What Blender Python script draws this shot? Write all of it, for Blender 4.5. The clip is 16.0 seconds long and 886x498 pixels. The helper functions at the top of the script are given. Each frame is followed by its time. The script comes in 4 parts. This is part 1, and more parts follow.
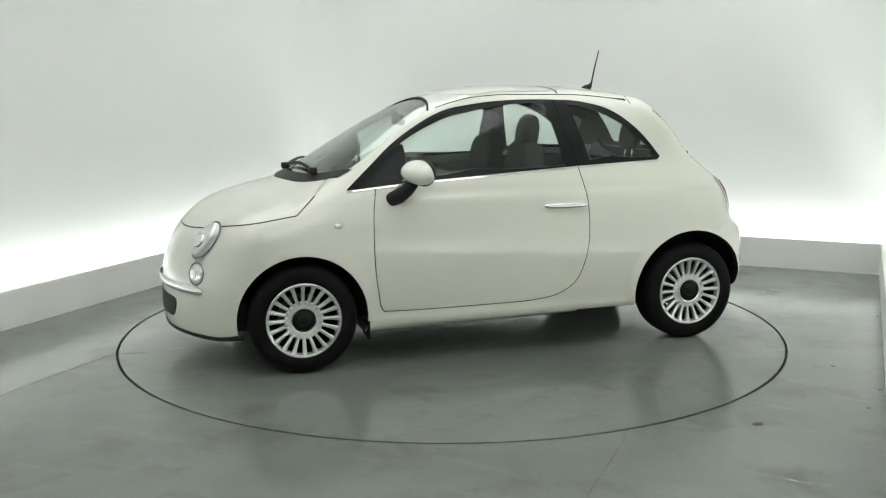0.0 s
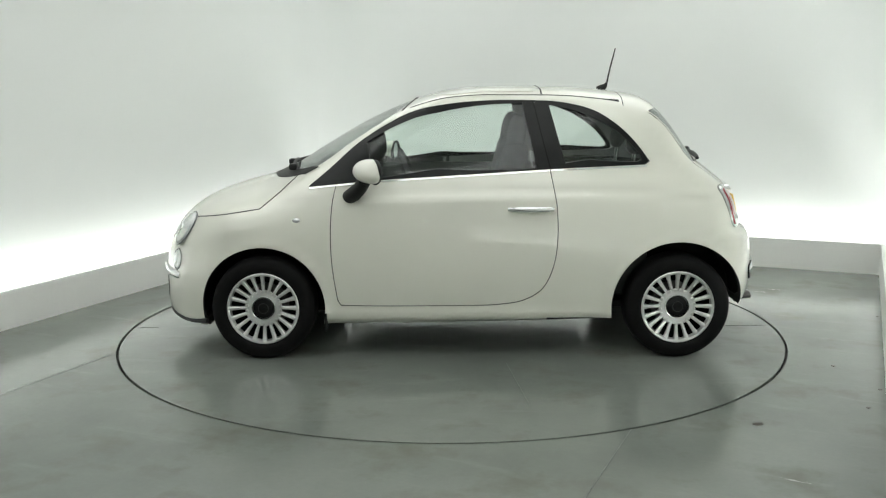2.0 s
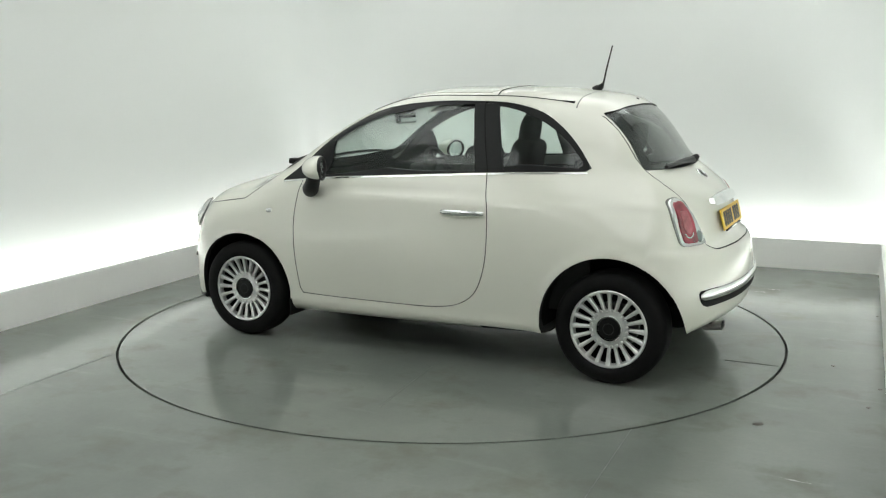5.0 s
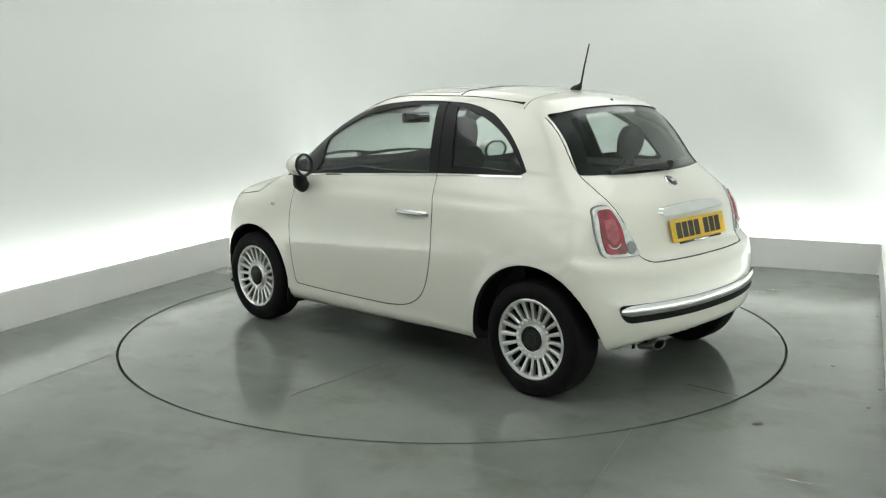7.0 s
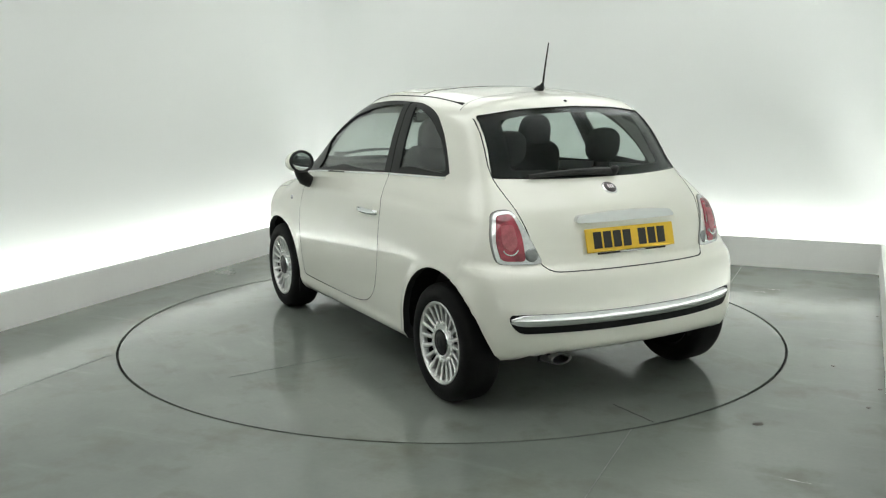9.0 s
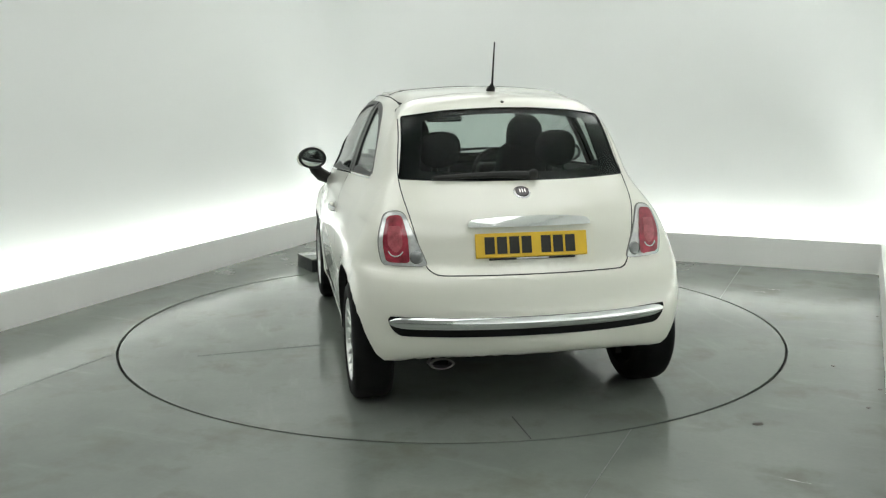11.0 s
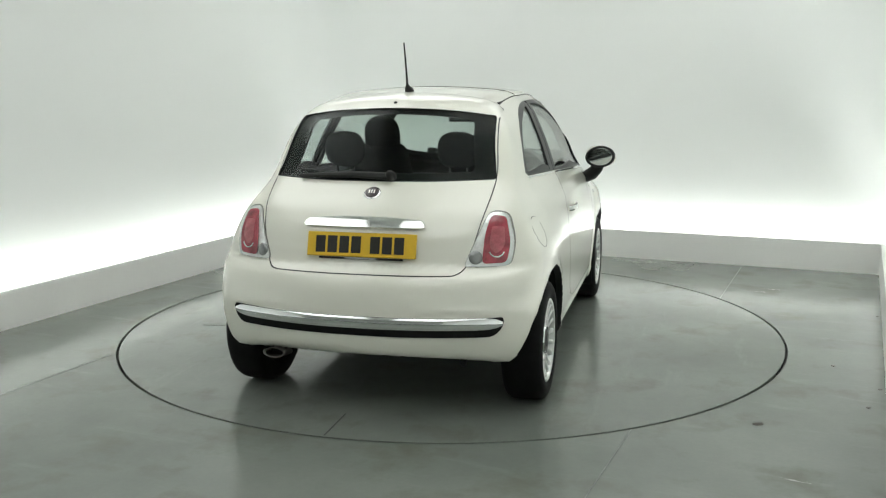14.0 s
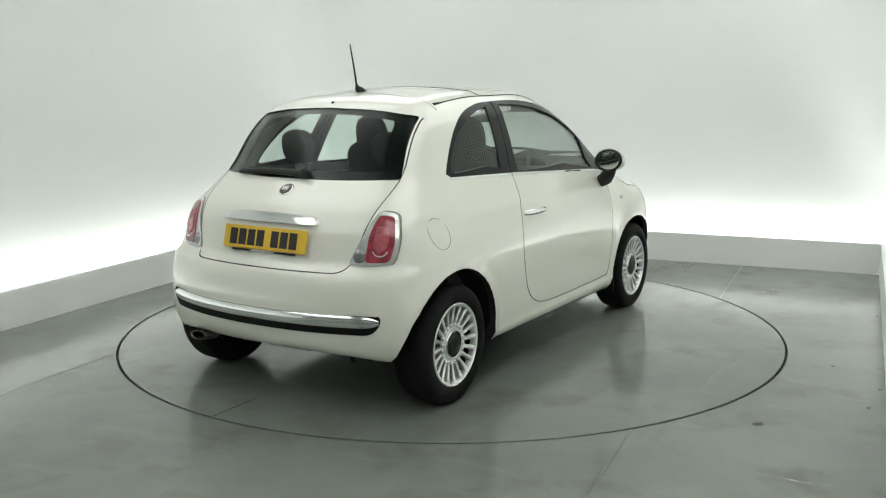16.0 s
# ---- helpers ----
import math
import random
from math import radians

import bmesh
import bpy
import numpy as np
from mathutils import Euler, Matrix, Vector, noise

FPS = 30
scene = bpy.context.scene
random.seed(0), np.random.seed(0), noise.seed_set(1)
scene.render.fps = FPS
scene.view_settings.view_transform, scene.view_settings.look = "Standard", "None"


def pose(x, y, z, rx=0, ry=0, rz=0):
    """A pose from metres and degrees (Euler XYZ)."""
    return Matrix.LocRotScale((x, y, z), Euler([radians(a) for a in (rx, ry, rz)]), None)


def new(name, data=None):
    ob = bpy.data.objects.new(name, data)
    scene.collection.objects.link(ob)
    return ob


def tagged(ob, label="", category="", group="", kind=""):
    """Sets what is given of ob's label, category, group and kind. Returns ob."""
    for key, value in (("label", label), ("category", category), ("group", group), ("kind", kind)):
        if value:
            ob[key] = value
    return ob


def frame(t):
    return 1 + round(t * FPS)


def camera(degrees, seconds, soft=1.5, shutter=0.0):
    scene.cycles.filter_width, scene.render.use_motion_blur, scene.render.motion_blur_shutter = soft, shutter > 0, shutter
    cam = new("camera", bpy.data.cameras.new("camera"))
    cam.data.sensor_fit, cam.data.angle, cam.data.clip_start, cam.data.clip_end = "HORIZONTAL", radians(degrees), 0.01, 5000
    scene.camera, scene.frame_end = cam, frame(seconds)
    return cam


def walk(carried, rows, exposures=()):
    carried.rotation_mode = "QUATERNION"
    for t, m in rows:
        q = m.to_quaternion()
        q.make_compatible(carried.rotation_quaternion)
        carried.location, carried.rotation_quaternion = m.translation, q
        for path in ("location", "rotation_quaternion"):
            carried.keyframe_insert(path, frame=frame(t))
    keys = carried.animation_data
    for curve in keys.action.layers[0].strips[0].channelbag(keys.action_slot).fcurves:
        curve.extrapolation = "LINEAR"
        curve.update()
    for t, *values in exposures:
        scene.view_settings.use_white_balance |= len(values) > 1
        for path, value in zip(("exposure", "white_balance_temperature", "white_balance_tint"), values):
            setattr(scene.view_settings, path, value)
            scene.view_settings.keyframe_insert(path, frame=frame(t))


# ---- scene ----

# ---------------------------------------------------------------- camera
cam = camera(50.63, 16.0, soft=1.2)
EYE = pose(0, -5.8214, 1.5112, 80.05, 0, 0.458) @ pose(0, 0, 0, 0, 0, -0.438)
walk(cam, [(0.0, EYE), (16.0, EYE)], exposures=[(0.0, 0.03), (16.0, 0.03)])

# the turntable's turn: degrees at the start, degrees per second
YAW0, RATE = 197.03, 8.6904
OFFX, OFFY = -0.110, -0.029

# ---------------------------------------------------------------- world and light
world = bpy.data.worlds.new("world")
scene.world = world
world.use_nodes = True
world.node_tree.nodes["Background"].inputs[0].default_value = (0.8, 0.85, 0.85, 1)
world.node_tree.nodes["Background"].inputs[1].default_value = 0.05
COVE = 22.5
PANEL = 1.30


# ---------------------------------------------------------------- materials
def material(name, col, rough=0.5, metal=0.0, coat=0.0, grain=0.0, scale=8.0, fine=120.0, bump=0.0, spec=0.5, roughvar=0.0, sheen=0.0):
    """Principled surface with two scales of variation in colour, roughness and relief."""
    m = bpy.data.materials.new(name)
    m.use_nodes = True
    nt = m.node_tree
    b = nt.nodes["Principled BSDF"]
    b.inputs["Base Color"].default_value = (*col, 1)
    b.inputs["Roughness"].default_value = rough
    b.inputs["Metallic"].default_value = metal
    b.inputs["Coat Weight"].default_value = coat
    b.inputs["Coat Roughness"].default_value = 0.02
    b.inputs["Coat IOR"].default_value = 1.6
    b.inputs["Specular IOR Level"].default_value = spec
    if grain or bump or roughvar:
        tc = nt.nodes.new("ShaderNodeTexCoord")
        n1 = nt.nodes.new("ShaderNodeTexNoise")
        n1.inputs["Scale"].default_value = scale
        n1.inputs["Detail"].default_value = 6
        n2 = nt.nodes.new("ShaderNodeTexNoise")
        n2.inputs["Scale"].default_value = fine
        n2.inputs["Detail"].default_value = 3
        for n in (n1, n2):
            nt.links.new(tc.outputs["Object"], n.inputs["Vector"])
        add = nt.nodes.new("ShaderNodeMath")
        add.operation = "ADD"
        nt.links.new(n1.outputs[0], add.inputs[0])
        half = nt.nodes.new("ShaderNodeMath")
        half.operation = "MULTIPLY"
        half.inputs[1].default_value = 0.4
        nt.links.new(n2.outputs[0], half.inputs[0])
        nt.links.new(half.outputs[0], add.inputs[1])
        ramp = nt.nodes.new("ShaderNodeMapRange")
        ramp.inputs["From Min"].default_value = 0.4
        ramp.inputs["From Max"].default_value = 1.0
        ramp.inputs["To Min"].default_value = 1 - grain
        ramp.inputs["To Max"].default_value = 1 + grain
        nt.links.new(add.outputs[0], ramp.inputs["Value"])
        mul = nt.nodes.new("ShaderNodeVectorMath")
        mul.operation = "SCALE"
        mul.inputs[0].default_value = col
        nt.links.new(ramp.outputs[0], mul.inputs["Scale"])
        nt.links.new(mul.outputs[0], b.inputs["Base Color"])
        if roughvar:
            rr = nt.nodes.new("ShaderNodeMapRange")
            rr.inputs["From Min"].default_value = 0.4
            rr.inputs["From Max"].default_value = 1.0
            rr.inputs["To Min"].default_value = max(rough - roughvar, 0.02)
            rr.inputs["To Max"].default_value = rough + roughvar
            nt.links.new(add.outputs[0], rr.inputs["Value"])
            nt.links.new(rr.outputs[0], b.inputs["Roughness"])
        if bump:
            bp = nt.nodes.new("ShaderNodeBump")
            bp.inputs["Strength"].default_value = bump
            bp.inputs["Distance"].default_value = 0.002
            nt.links.new(n2.outputs[0], bp.inputs["Height"])
            nt.links.new(bp.outputs[0], b.inputs["Normal"])
    return m


def glass_material(name, tint, gloss=0.02, power=3.0, most=0.85, least=0.016):
    """Thin pane: tinted see-through with a Fresnel gloss."""
    m = bpy.data.materials.new(name)
    m.use_nodes = True
    nt = m.node_tree
    nt.nodes.remove(nt.nodes["Principled BSDF"])
    out = nt.nodes["Material Output"]
    tr = nt.nodes.new("ShaderNodeBsdfTransparent")
    tr.inputs[0].default_value = (*tint, 1)
    gl = nt.nodes.new("ShaderNodeBsdfGlossy")
    gl.inputs["Roughness"].default_value = gloss
    lw = nt.nodes.new("ShaderNodeLayerWeight")
    lw.inputs[0].default_value = 0.5
    pw = nt.nodes.new("ShaderNodeMath")
    pw.operation = "POWER"
    pw.inputs[1].default_value = power
    nt.links.new(lw.outputs["Facing"], pw.inputs[0])
    fr = nt.nodes.new("ShaderNodeMath")
    fr.operation = "MULTIPLY_ADD"
    fr.inputs[1].default_value = most
    fr.inputs[2].default_value = least
    nt.links.new(pw.outputs[0], fr.inputs[0])
    mix = nt.nodes.new("ShaderNodeMixShader")
    nt.links.new(fr.outputs[0], mix.inputs[0])
    nt.links.new(tr.outputs[0], mix.inputs[1])
    nt.links.new(gl.outputs[0], mix.inputs[2])
    nt.links.new(mix.outputs[0], out.inputs[0])
    return m


def glow_material(name, col, strength):
    m = bpy.data.materials.new(name)
    m.use_nodes = True
    b = m.node_tree.nodes["Principled BSDF"]
    b.inputs["Base Color"].default_value = (0.8, 0.8, 0.8, 1)
    b.inputs["Emission Color"].default_value = (*col, 1)
    b.inputs["Emission Strength"].default_value = strength
    return m




def floor_material(name="epoxy_floor", tracks=False):
    """Worn grey-green epoxy: cloudy colour, brownish traces, dull and glossy patches, fine scuffs; dusty tyre tracks near the deck's rim."""
    m = bpy.data.materials.new(name)
    m.use_nodes = True
    nt = m.node_tree
    b = nt.nodes["Principled BSDF"]
    geo = nt.nodes.new("ShaderNodeTexCoord")

    def cloud(scale, detail, stretch=(1, 1, 1), turn=0.0):
        mp = nt.nodes.new("ShaderNodeMapping")
        mp.inputs["Scale"].default_value = stretch
        mp.inputs["Rotation"].default_value = (0, 0, turn)
        n = nt.nodes.new("ShaderNodeTexNoise")
        n.inputs["Scale"].default_value = scale
        n.inputs["Detail"].default_value = detail
        n.inputs["Roughness"].default_value = 0.6
        nt.links.new(geo.outputs["Object"], mp.inputs[0])
        nt.links.new(mp.outputs[0], n.inputs["Vector"])
        return n.outputs[0]

    def ranged(src, a, c, lo, hi):
        r = nt.nodes.new("ShaderNodeMapRange")
        for k, v in (("From Min", a), ("From Max", c), ("To Min", lo), ("To Max", hi)):
            r.inputs[k].default_value = v
        nt.links.new(src, r.inputs["Value"])
        return r.outputs[0]

    def mixed(fac, c1, c2):
        x = nt.nodes.new("ShaderNodeMix")
        x.data_type = "RGBA"
        nt.links.new(fac, x.inputs["Factor"])
        for slot, c in ((6, c1), (7, c2)):
            if isinstance(c, tuple):
                x.inputs[slot].default_value = (*c, 1)
            else:
                nt.links.new(c, x.inputs[slot])
        return x.outputs[2]

    big = cloud(0.7, 5)
    mid = cloud(2.6, 8)
    streak = cloud(1.6, 6, (1, 5, 1), 0.5)
    grit = cloud(45, 3)
    col = mixed(ranged(big, 0.35, 0.68, 0, 1), (0.160, 0.178, 0.158), (0.222, 0.243, 0.216))
    col = mixed(ranged(mid, 0.53, 0.72, 0, 0.75), col, (0.130, 0.137, 0.103))
    col = mixed(ranged(streak, 0.58, 0.78, 0, 0.30), col, (0.29, 0.31, 0.285))
    col = mixed(ranged(grit, 0.3, 0.75, 0, 0.10), col, (0.10, 0.11, 0.10))
    rough = nt.nodes.new("ShaderNodeMath")
    rough.operation = "ADD"
    nt.links.new(ranged(mid, 0.3, 0.75, *((0.08, 0.22) if tracks else (0.11, 0.26))), rough.inputs[0])
    nt.links.new(ranged(streak, 0.58, 0.75, 0.0, 0.10), rough.inputs[1])
    gloss = rough.outputs[0]
    if tracks:
        away = nt.nodes.new("ShaderNodeVectorMath")
        away.operation = "LENGTH"
        nt.links.new(geo.outputs["Object"], away.inputs[0])

        def times(p, q):
            k = nt.nodes.new("ShaderNodeMath")
            k.operation = "MULTIPLY"
            nt.links.new(p, k.inputs[0])
            nt.links.new(q, k.inputs[1])
            return k.outputs[0]

        band = times(ranged(away.outputs["Value"], 1.25, 1.5, 0, 1), ranged(away.outputs["Value"], 1.8, 1.98, 1, 0))
        dust = times(band, times(ranged(cloud(1.1, 3), 0.45, 0.65, 0, 1), ranged(cloud(2.4, 2, (1, 2.2, 1), 0.9), 0.35, 0.75, 0, 1)))
        col = mixed(ranged(dust, 0, 1, 0, 0.20), col, (0.30, 0.315, 0.29))
        dull = nt.nodes.new("ShaderNodeMath")
        dull.operation = "MULTIPLY_ADD"
        dull.inputs[1].default_value = 0.12
        nt.links.new(dust, dull.inputs[0])
        nt.links.new(gloss, dull.inputs[2])
        gloss = dull.outputs[0]
    nt.links.new(col, b.inputs["Base Color"])
    nt.links.new(gloss, b.inputs["Roughness"])
    bp = nt.nodes.new("ShaderNodeBump")
    bp.inputs["Strength"].default_value = 0.04
    bp.inputs["Distance"].default_value = 0.002
    nt.links.new(mid, bp.inputs["Height"])
    nt.links.new(bp.outputs[0], b.inputs["Normal"])
    return m


M_FLOOR = floor_material()
M_DECK = floor_material("epoxy_deck", True)
M_BOX = material("dark_metal_casing", (0.03, 0.034, 0.034), 0.4, metal=0.2, grain=0.2, scale=12, fine=120, bump=0.1)
M_END = material("grey_bounce_board", (0.30, 0.31, 0.30), 0.7, grain=0.1, scale=1.5, fine=40, bump=0.1)
M_WALL = material("white_wall", (0.80, 0.82, 0.80), 0.75, grain=0.012, scale=0.8, fine=60, bump=0.05)
M_KERB = material("kerb_paint", (0.86, 0.86, 0.835), 0.5, grain=0.03, scale=2, fine=40, bump=0.05)
M_LED = glow_material("led_strip", (0.968, 1.0, 0.98), COVE)
M_LED_SIDE = glow_material("led_strip_side", (0.968, 1.0, 0.98), COVE * 1.35)
M_PANEL = glow_material("fill_panel_glow", (0.975, 1.0, 0.975), PANEL)
M_GAP = material("dark_gap", (0.02, 0.022, 0.02), 0.6, grain=0.3, scale=10)
M_JOINT = material("joint_filler", (0.115, 0.125, 0.115), 0.5, grain=0.4, scale=6)
M_SPOT = material("grime", (0.05, 0.045, 0.035), 0.6, grain=0.4, scale=30)
M_PAINT = material("cream_white_paint", (0.768, 0.764, 0.680), 0.34, coat=1.0, grain=0.01, scale=3, fine=300)
M_BLACK = material("gloss_black", (0.006, 0.0065, 0.0065), 0.3, grain=0.2, scale=12, spec=0.25)
M_PLASTIC = material("black_plastic", (0.013, 0.0135, 0.013), 0.5, grain=0.25, scale=20, fine=300, bump=0.15, spec=0.3)
M_RUBBER = material("tyre_rubber", (0.006, 0.006, 0.006), 0.65, grain=0.3, scale=14, fine=200, bump=0.2, spec=0.14)
M_CHROME = material("chrome", (0.82, 0.83, 0.83), 0.07, metal=1.0, grain=0.03, scale=10)
M_ALLOY = material("silver_alloy", (0.74, 0.74, 0.73), 0.28, metal=0.7, grain=0.06, scale=20, fine=300)
M_DISC = material("brake_disc", (0.16, 0.155, 0.15), 0.45, metal=0.8, grain=0.2, scale=20)
M_GLASS = glass_material("tinted_glass", (0.945, 0.978, 0.963), 0.02, 4.0, 0.8, 0.04)
M_SCREEN = glass_material("windscreen_glass", (0.95, 0.985, 0.97), 0.03, 3.2, 0.9)
M_RGLASS = glass_material("dark_tinted_glass", (0.87, 0.91, 0.895), 0.02, 3.6, 0.95, 0.004)
M_MIRROR = material("mirror", (0.55, 0.58, 0.57), 0.02, metal=1.0)
M_TRIM = material("charcoal_trim_and_gaps", (0.013, 0.0135, 0.0135), 0.6, grain=0.25, scale=15, fine=250, bump=0.15)
M_FABRIC = material("charcoal_seat_fabric", (0.018, 0.0185, 0.019), 0.85, grain=0.3, scale=25, fine=400, bump=0.3)
M_IVORY = material("ivory_interior", (0.42, 0.40, 0.35), 0.6, grain=0.1, scale=15, fine=250, bump=0.1)
M_RED = material("red_lens", (0.30, 0.026, 0.045), 0.12, coat=1.0, grain=0.55, scale=22, fine=160)
M_PINK = material("pale_red_lens", (0.40, 0.075, 0.095), 0.15, coat=1.0, grain=0.4, scale=30, fine=160)
M_LENS = material("clear_lens", (0.80, 0.81, 0.80), 0.18, metal=0.55, coat=1.0, grain=0.2, scale=30, fine=120)
M_LAMP = material("grey_reverse_lens", (0.22, 0.23, 0.23), 0.15, metal=0.5, coat=1.0, grain=0.2, scale=40)
M_AMBER = material("amber_lens", (0.7, 0.42, 0.25), 0.2, coat=0.8, grain=0.1, scale=40)
M_YELLOW = material("yellow_plate", (0.72, 0.46, 0.03), 0.4, grain=0.06, scale=20, fine=200)
M_INK = material("plate_black", (0.015, 0.014, 0.012), 0.5, grain=0.2, scale=40)
M_BADGE = material("dark_red_badge", (0.03, 0.012, 0.016), 0.25, coat=0.8, grain=0.2, scale=60)
M_DARK = material("underbody_and_shade", (0.007, 0.007, 0.007), 0.85, grain=0.3, scale=8, spec=0.2)
M_LINING = material("light_grey_lining", (0.30, 0.31, 0.295), 0.75, grain=0.08, scale=12, fine=250, bump=0.1)
M_SEAM = material("shut_line_shadow", (0.16, 0.155, 0.14), 0.6, grain=0.1, scale=20)
M_PIPE = material("exhaust_steel", (0.14, 0.135, 0.13), 0.35, metal=1.0, grain=0.15, scale=30)


# ---------------------------------------------------------------- mesh helpers
def mesh_object(name, verts, faces, mat_, parent=None, label="", smooth=False):
    me = bpy.data.meshes.new(name)
    me.from_pydata([tuple(v) for v in verts], [], [tuple(f) for f in faces])
    bm = bmesh.new()
    bm.from_mesh(me)
    bmesh.ops.recalc_face_normals(bm, faces=bm.faces)
    bm.to_mesh(me)
    bm.free()
    if smooth:
        me.shade_smooth()
        me.set_sharp_from_angle(angle=radians(38))
    ob = new(name, me)
    me.materials.append(mat_)
    if parent:
        ob.parent = parent
    if label:
        tagged(ob, label)
    return ob


def part(name, bm, mat_, parent, label="", smooth=True):
    me = bpy.data.meshes.new(name)
    bmesh.ops.recalc_face_normals(bm, faces=bm.faces)
    bm.to_mesh(me)
    bm.free()
    if smooth:
        me.shade_smooth()
        me.set_sharp_from_angle(angle=radians(38))
    ob = new(name, me)
    me.materials.append(mat_)
    if parent:
        ob.parent = parent
    if label:
        tagged(ob, label)
    return ob


def box_bm(x0, x1, y0, y1, z0, z1, bevel=0.0, segs=2, bm=None):
    own = bmesh.new()
    r = bmesh.ops.create_cube(own, size=1.0)
    for v in own.verts:
        v.co = Vector(((x0 + x1) / 2 + v.co.x * (x1 - x0), (y0 + y1) / 2 + v.co.y * (y1 - y0), (z0 + z1) / 2 + v.co.z * (z1 - z0)))
    if bevel:
        bmesh.ops.bevel(own, geom=own.edges[:], offset=bevel, segments=segs, profile=0.6, affect="EDGES")
    if bm is None:
        return own
    me = bpy.data.meshes.new("tmp")
    own.to_mesh(me)
    own.free()
    bm.from_mesh(me)
    bpy.data.meshes.remove(me)
    return bm


def move_bm(bm, m):
    bmesh.ops.transform(bm, matrix=m, verts=bm.verts)
    return bm


def spline(pts, n=8, closed=False):
    """Catmull-Rom through the points, n steps a span."""
    p = [np.array(q, float) for q in pts]
    k = len(p)
    out = []
    for i in range(k if closed else k - 1):
        if closed:
            a, b, c, d = p[i - 1], p[i], p[(i + 1) % k], p[(i + 2) % k]
        else:
            a, b, c, d = p[max(i - 1, 0)], p[i], p[i + 1], p[min(i + 2, k - 1)]
        for j in range(n):
            t = j / n
            out.append(0.5 * (2 * b + (c - a) * t + (2 * a - 5 * b + 4 * c - d) * t * t + (3 * b - a - 3 * c + d) * t ** 3))
    if not closed:
        out.append(p[-1])
    return np.array(out)


def rounded(poly, r, n=5):
    """Polygon with its corners rounded by r (one radius or one for each)."""
    out = []
    k = len(poly)
    for i in range(k):
        a, b, c = (np.array(poly[j % k], float) for j in (i - 1, i, i + 1))
        rr = r[i] if isinstance(r, (list, tuple)) else r
        u, v = a - b, c - b
        d = min(rr, 0.48 * np.linalg.norm(u), 0.48 * np.linalg.norm(v))
        p, q = b + u / np.linalg.norm(u) * d, b + v / np.linalg.norm(v) * d
        for j in range(n + 1):
            t = j / n
            out.append((1 - t) ** 2 * p + 2 * t * (1 - t) * b + t * t * q)
    return np.array(out)


def dense(poly, step=0.03):
    """Closed outline resampled evenly."""
    p = np.vstack([poly, poly[:1]])
    seg = np.r_[0, np.cumsum(np.hypot(*np.diff(p, axis=0).T))]
    n = max(int(seg[-1] / step), 8)
    s = np.linspace(0, seg[-1], n, endpoint=False)
    return np.stack([np.interp(s, seg, p[:, 0]), np.interp(s, seg, p[:, 1])], 1)


def inset(poly, d):
    """Closed outline shrunk by d (grown if negative)."""
    a, b = np.roll(poly, 1, 0), np.roll(poly, -1, 0)
    t = b - a
    t /= np.maximum(np.hypot(t[:, 0], t[:, 1])[:, None], 1e-9)
    area = 0.5 * np.sum(poly[:, 0] * b[:, 1] - poly[:, 1] * b[:, 0])
    n = np.stack([-t[:, 1], t[:, 0]], 1) * (1 if area > 0 else -1)
    return poly + n * d


def tube(path, r, sides=8, closed=False, flat=1.0):
    """bmesh tube along a 3D path."""
    bm = bmesh.new()
    pts = [Vector(p) for p in path]
    k = len(pts)
    rings = []
    for i, p in enumerate(pts):
        a = pts[i - 1] if (i or closed) else p
        b = pts[(i + 1) % k] if (i < k - 1 or closed) else p
        t = (b - a).normalized()
        up = Vector((0, 0, 1)) if abs(t.z) < 0.9 else Vector((0, 1, 0))
        s = t.cross(up).normalized()
        u = s.cross(t)
        rad = r[i] if isinstance(r, (list, tuple, np.ndarray)) else r
        rings.append([bm.verts.new(p + s * (math.cos(q) * rad) + u * (math.sin(q) * rad * flat)) for q in (2 * math.pi * j / sides for j in range(sides))])
    for i in range(k if closed else k - 1):
        a, b = rings[i], rings[(i + 1) % k]
        for j in range(sides):
            bm.faces.new((a[j], a[(j + 1) % sides], b[(j + 1) % sides], b[j]))
    if not closed:
        bm.faces.new(rings[0])
        bm.faces.new(rings[-1])
    return bm


def lathe(profile, n=48):
    """Surface turned about the y axis: profile of (radius, y)."""
    bm = bmesh.new()
    rings = []
    for i in range(n):
        a = 2 * math.pi * i / n
        rings.append([bm.verts.new((r * math.cos(a), y, r * math.sin(a))) for r, y in profile])
    for i in range(n):
        a, b = rings[i], rings[(i + 1) % n]
        for j in range(len(profile) - 1):
            bm.faces.new((a[j], a[j + 1], b[j + 1], b[j]))
    return bm


# ---------------------------------------------------------------- the room
# corner of the two upstands, the way along the back one and along the side ones
CORNER = Vector((-1.245, 3.52, 0))
TURN = math.degrees(math.atan2(-0.401, 0.916))
ROOM_W, ROOM_L, KERB_H, KERB_T, TROUGH, ROOM_H = 5.07, 9.6, 0.243, 0.03, 0.24, 3.1
ROOM = Matrix.Translation(CORNER) @ pose(0, 0, 0, 0, 0, TURN)


def place(ob):
    ob.matrix_world = ROOM
    return ob


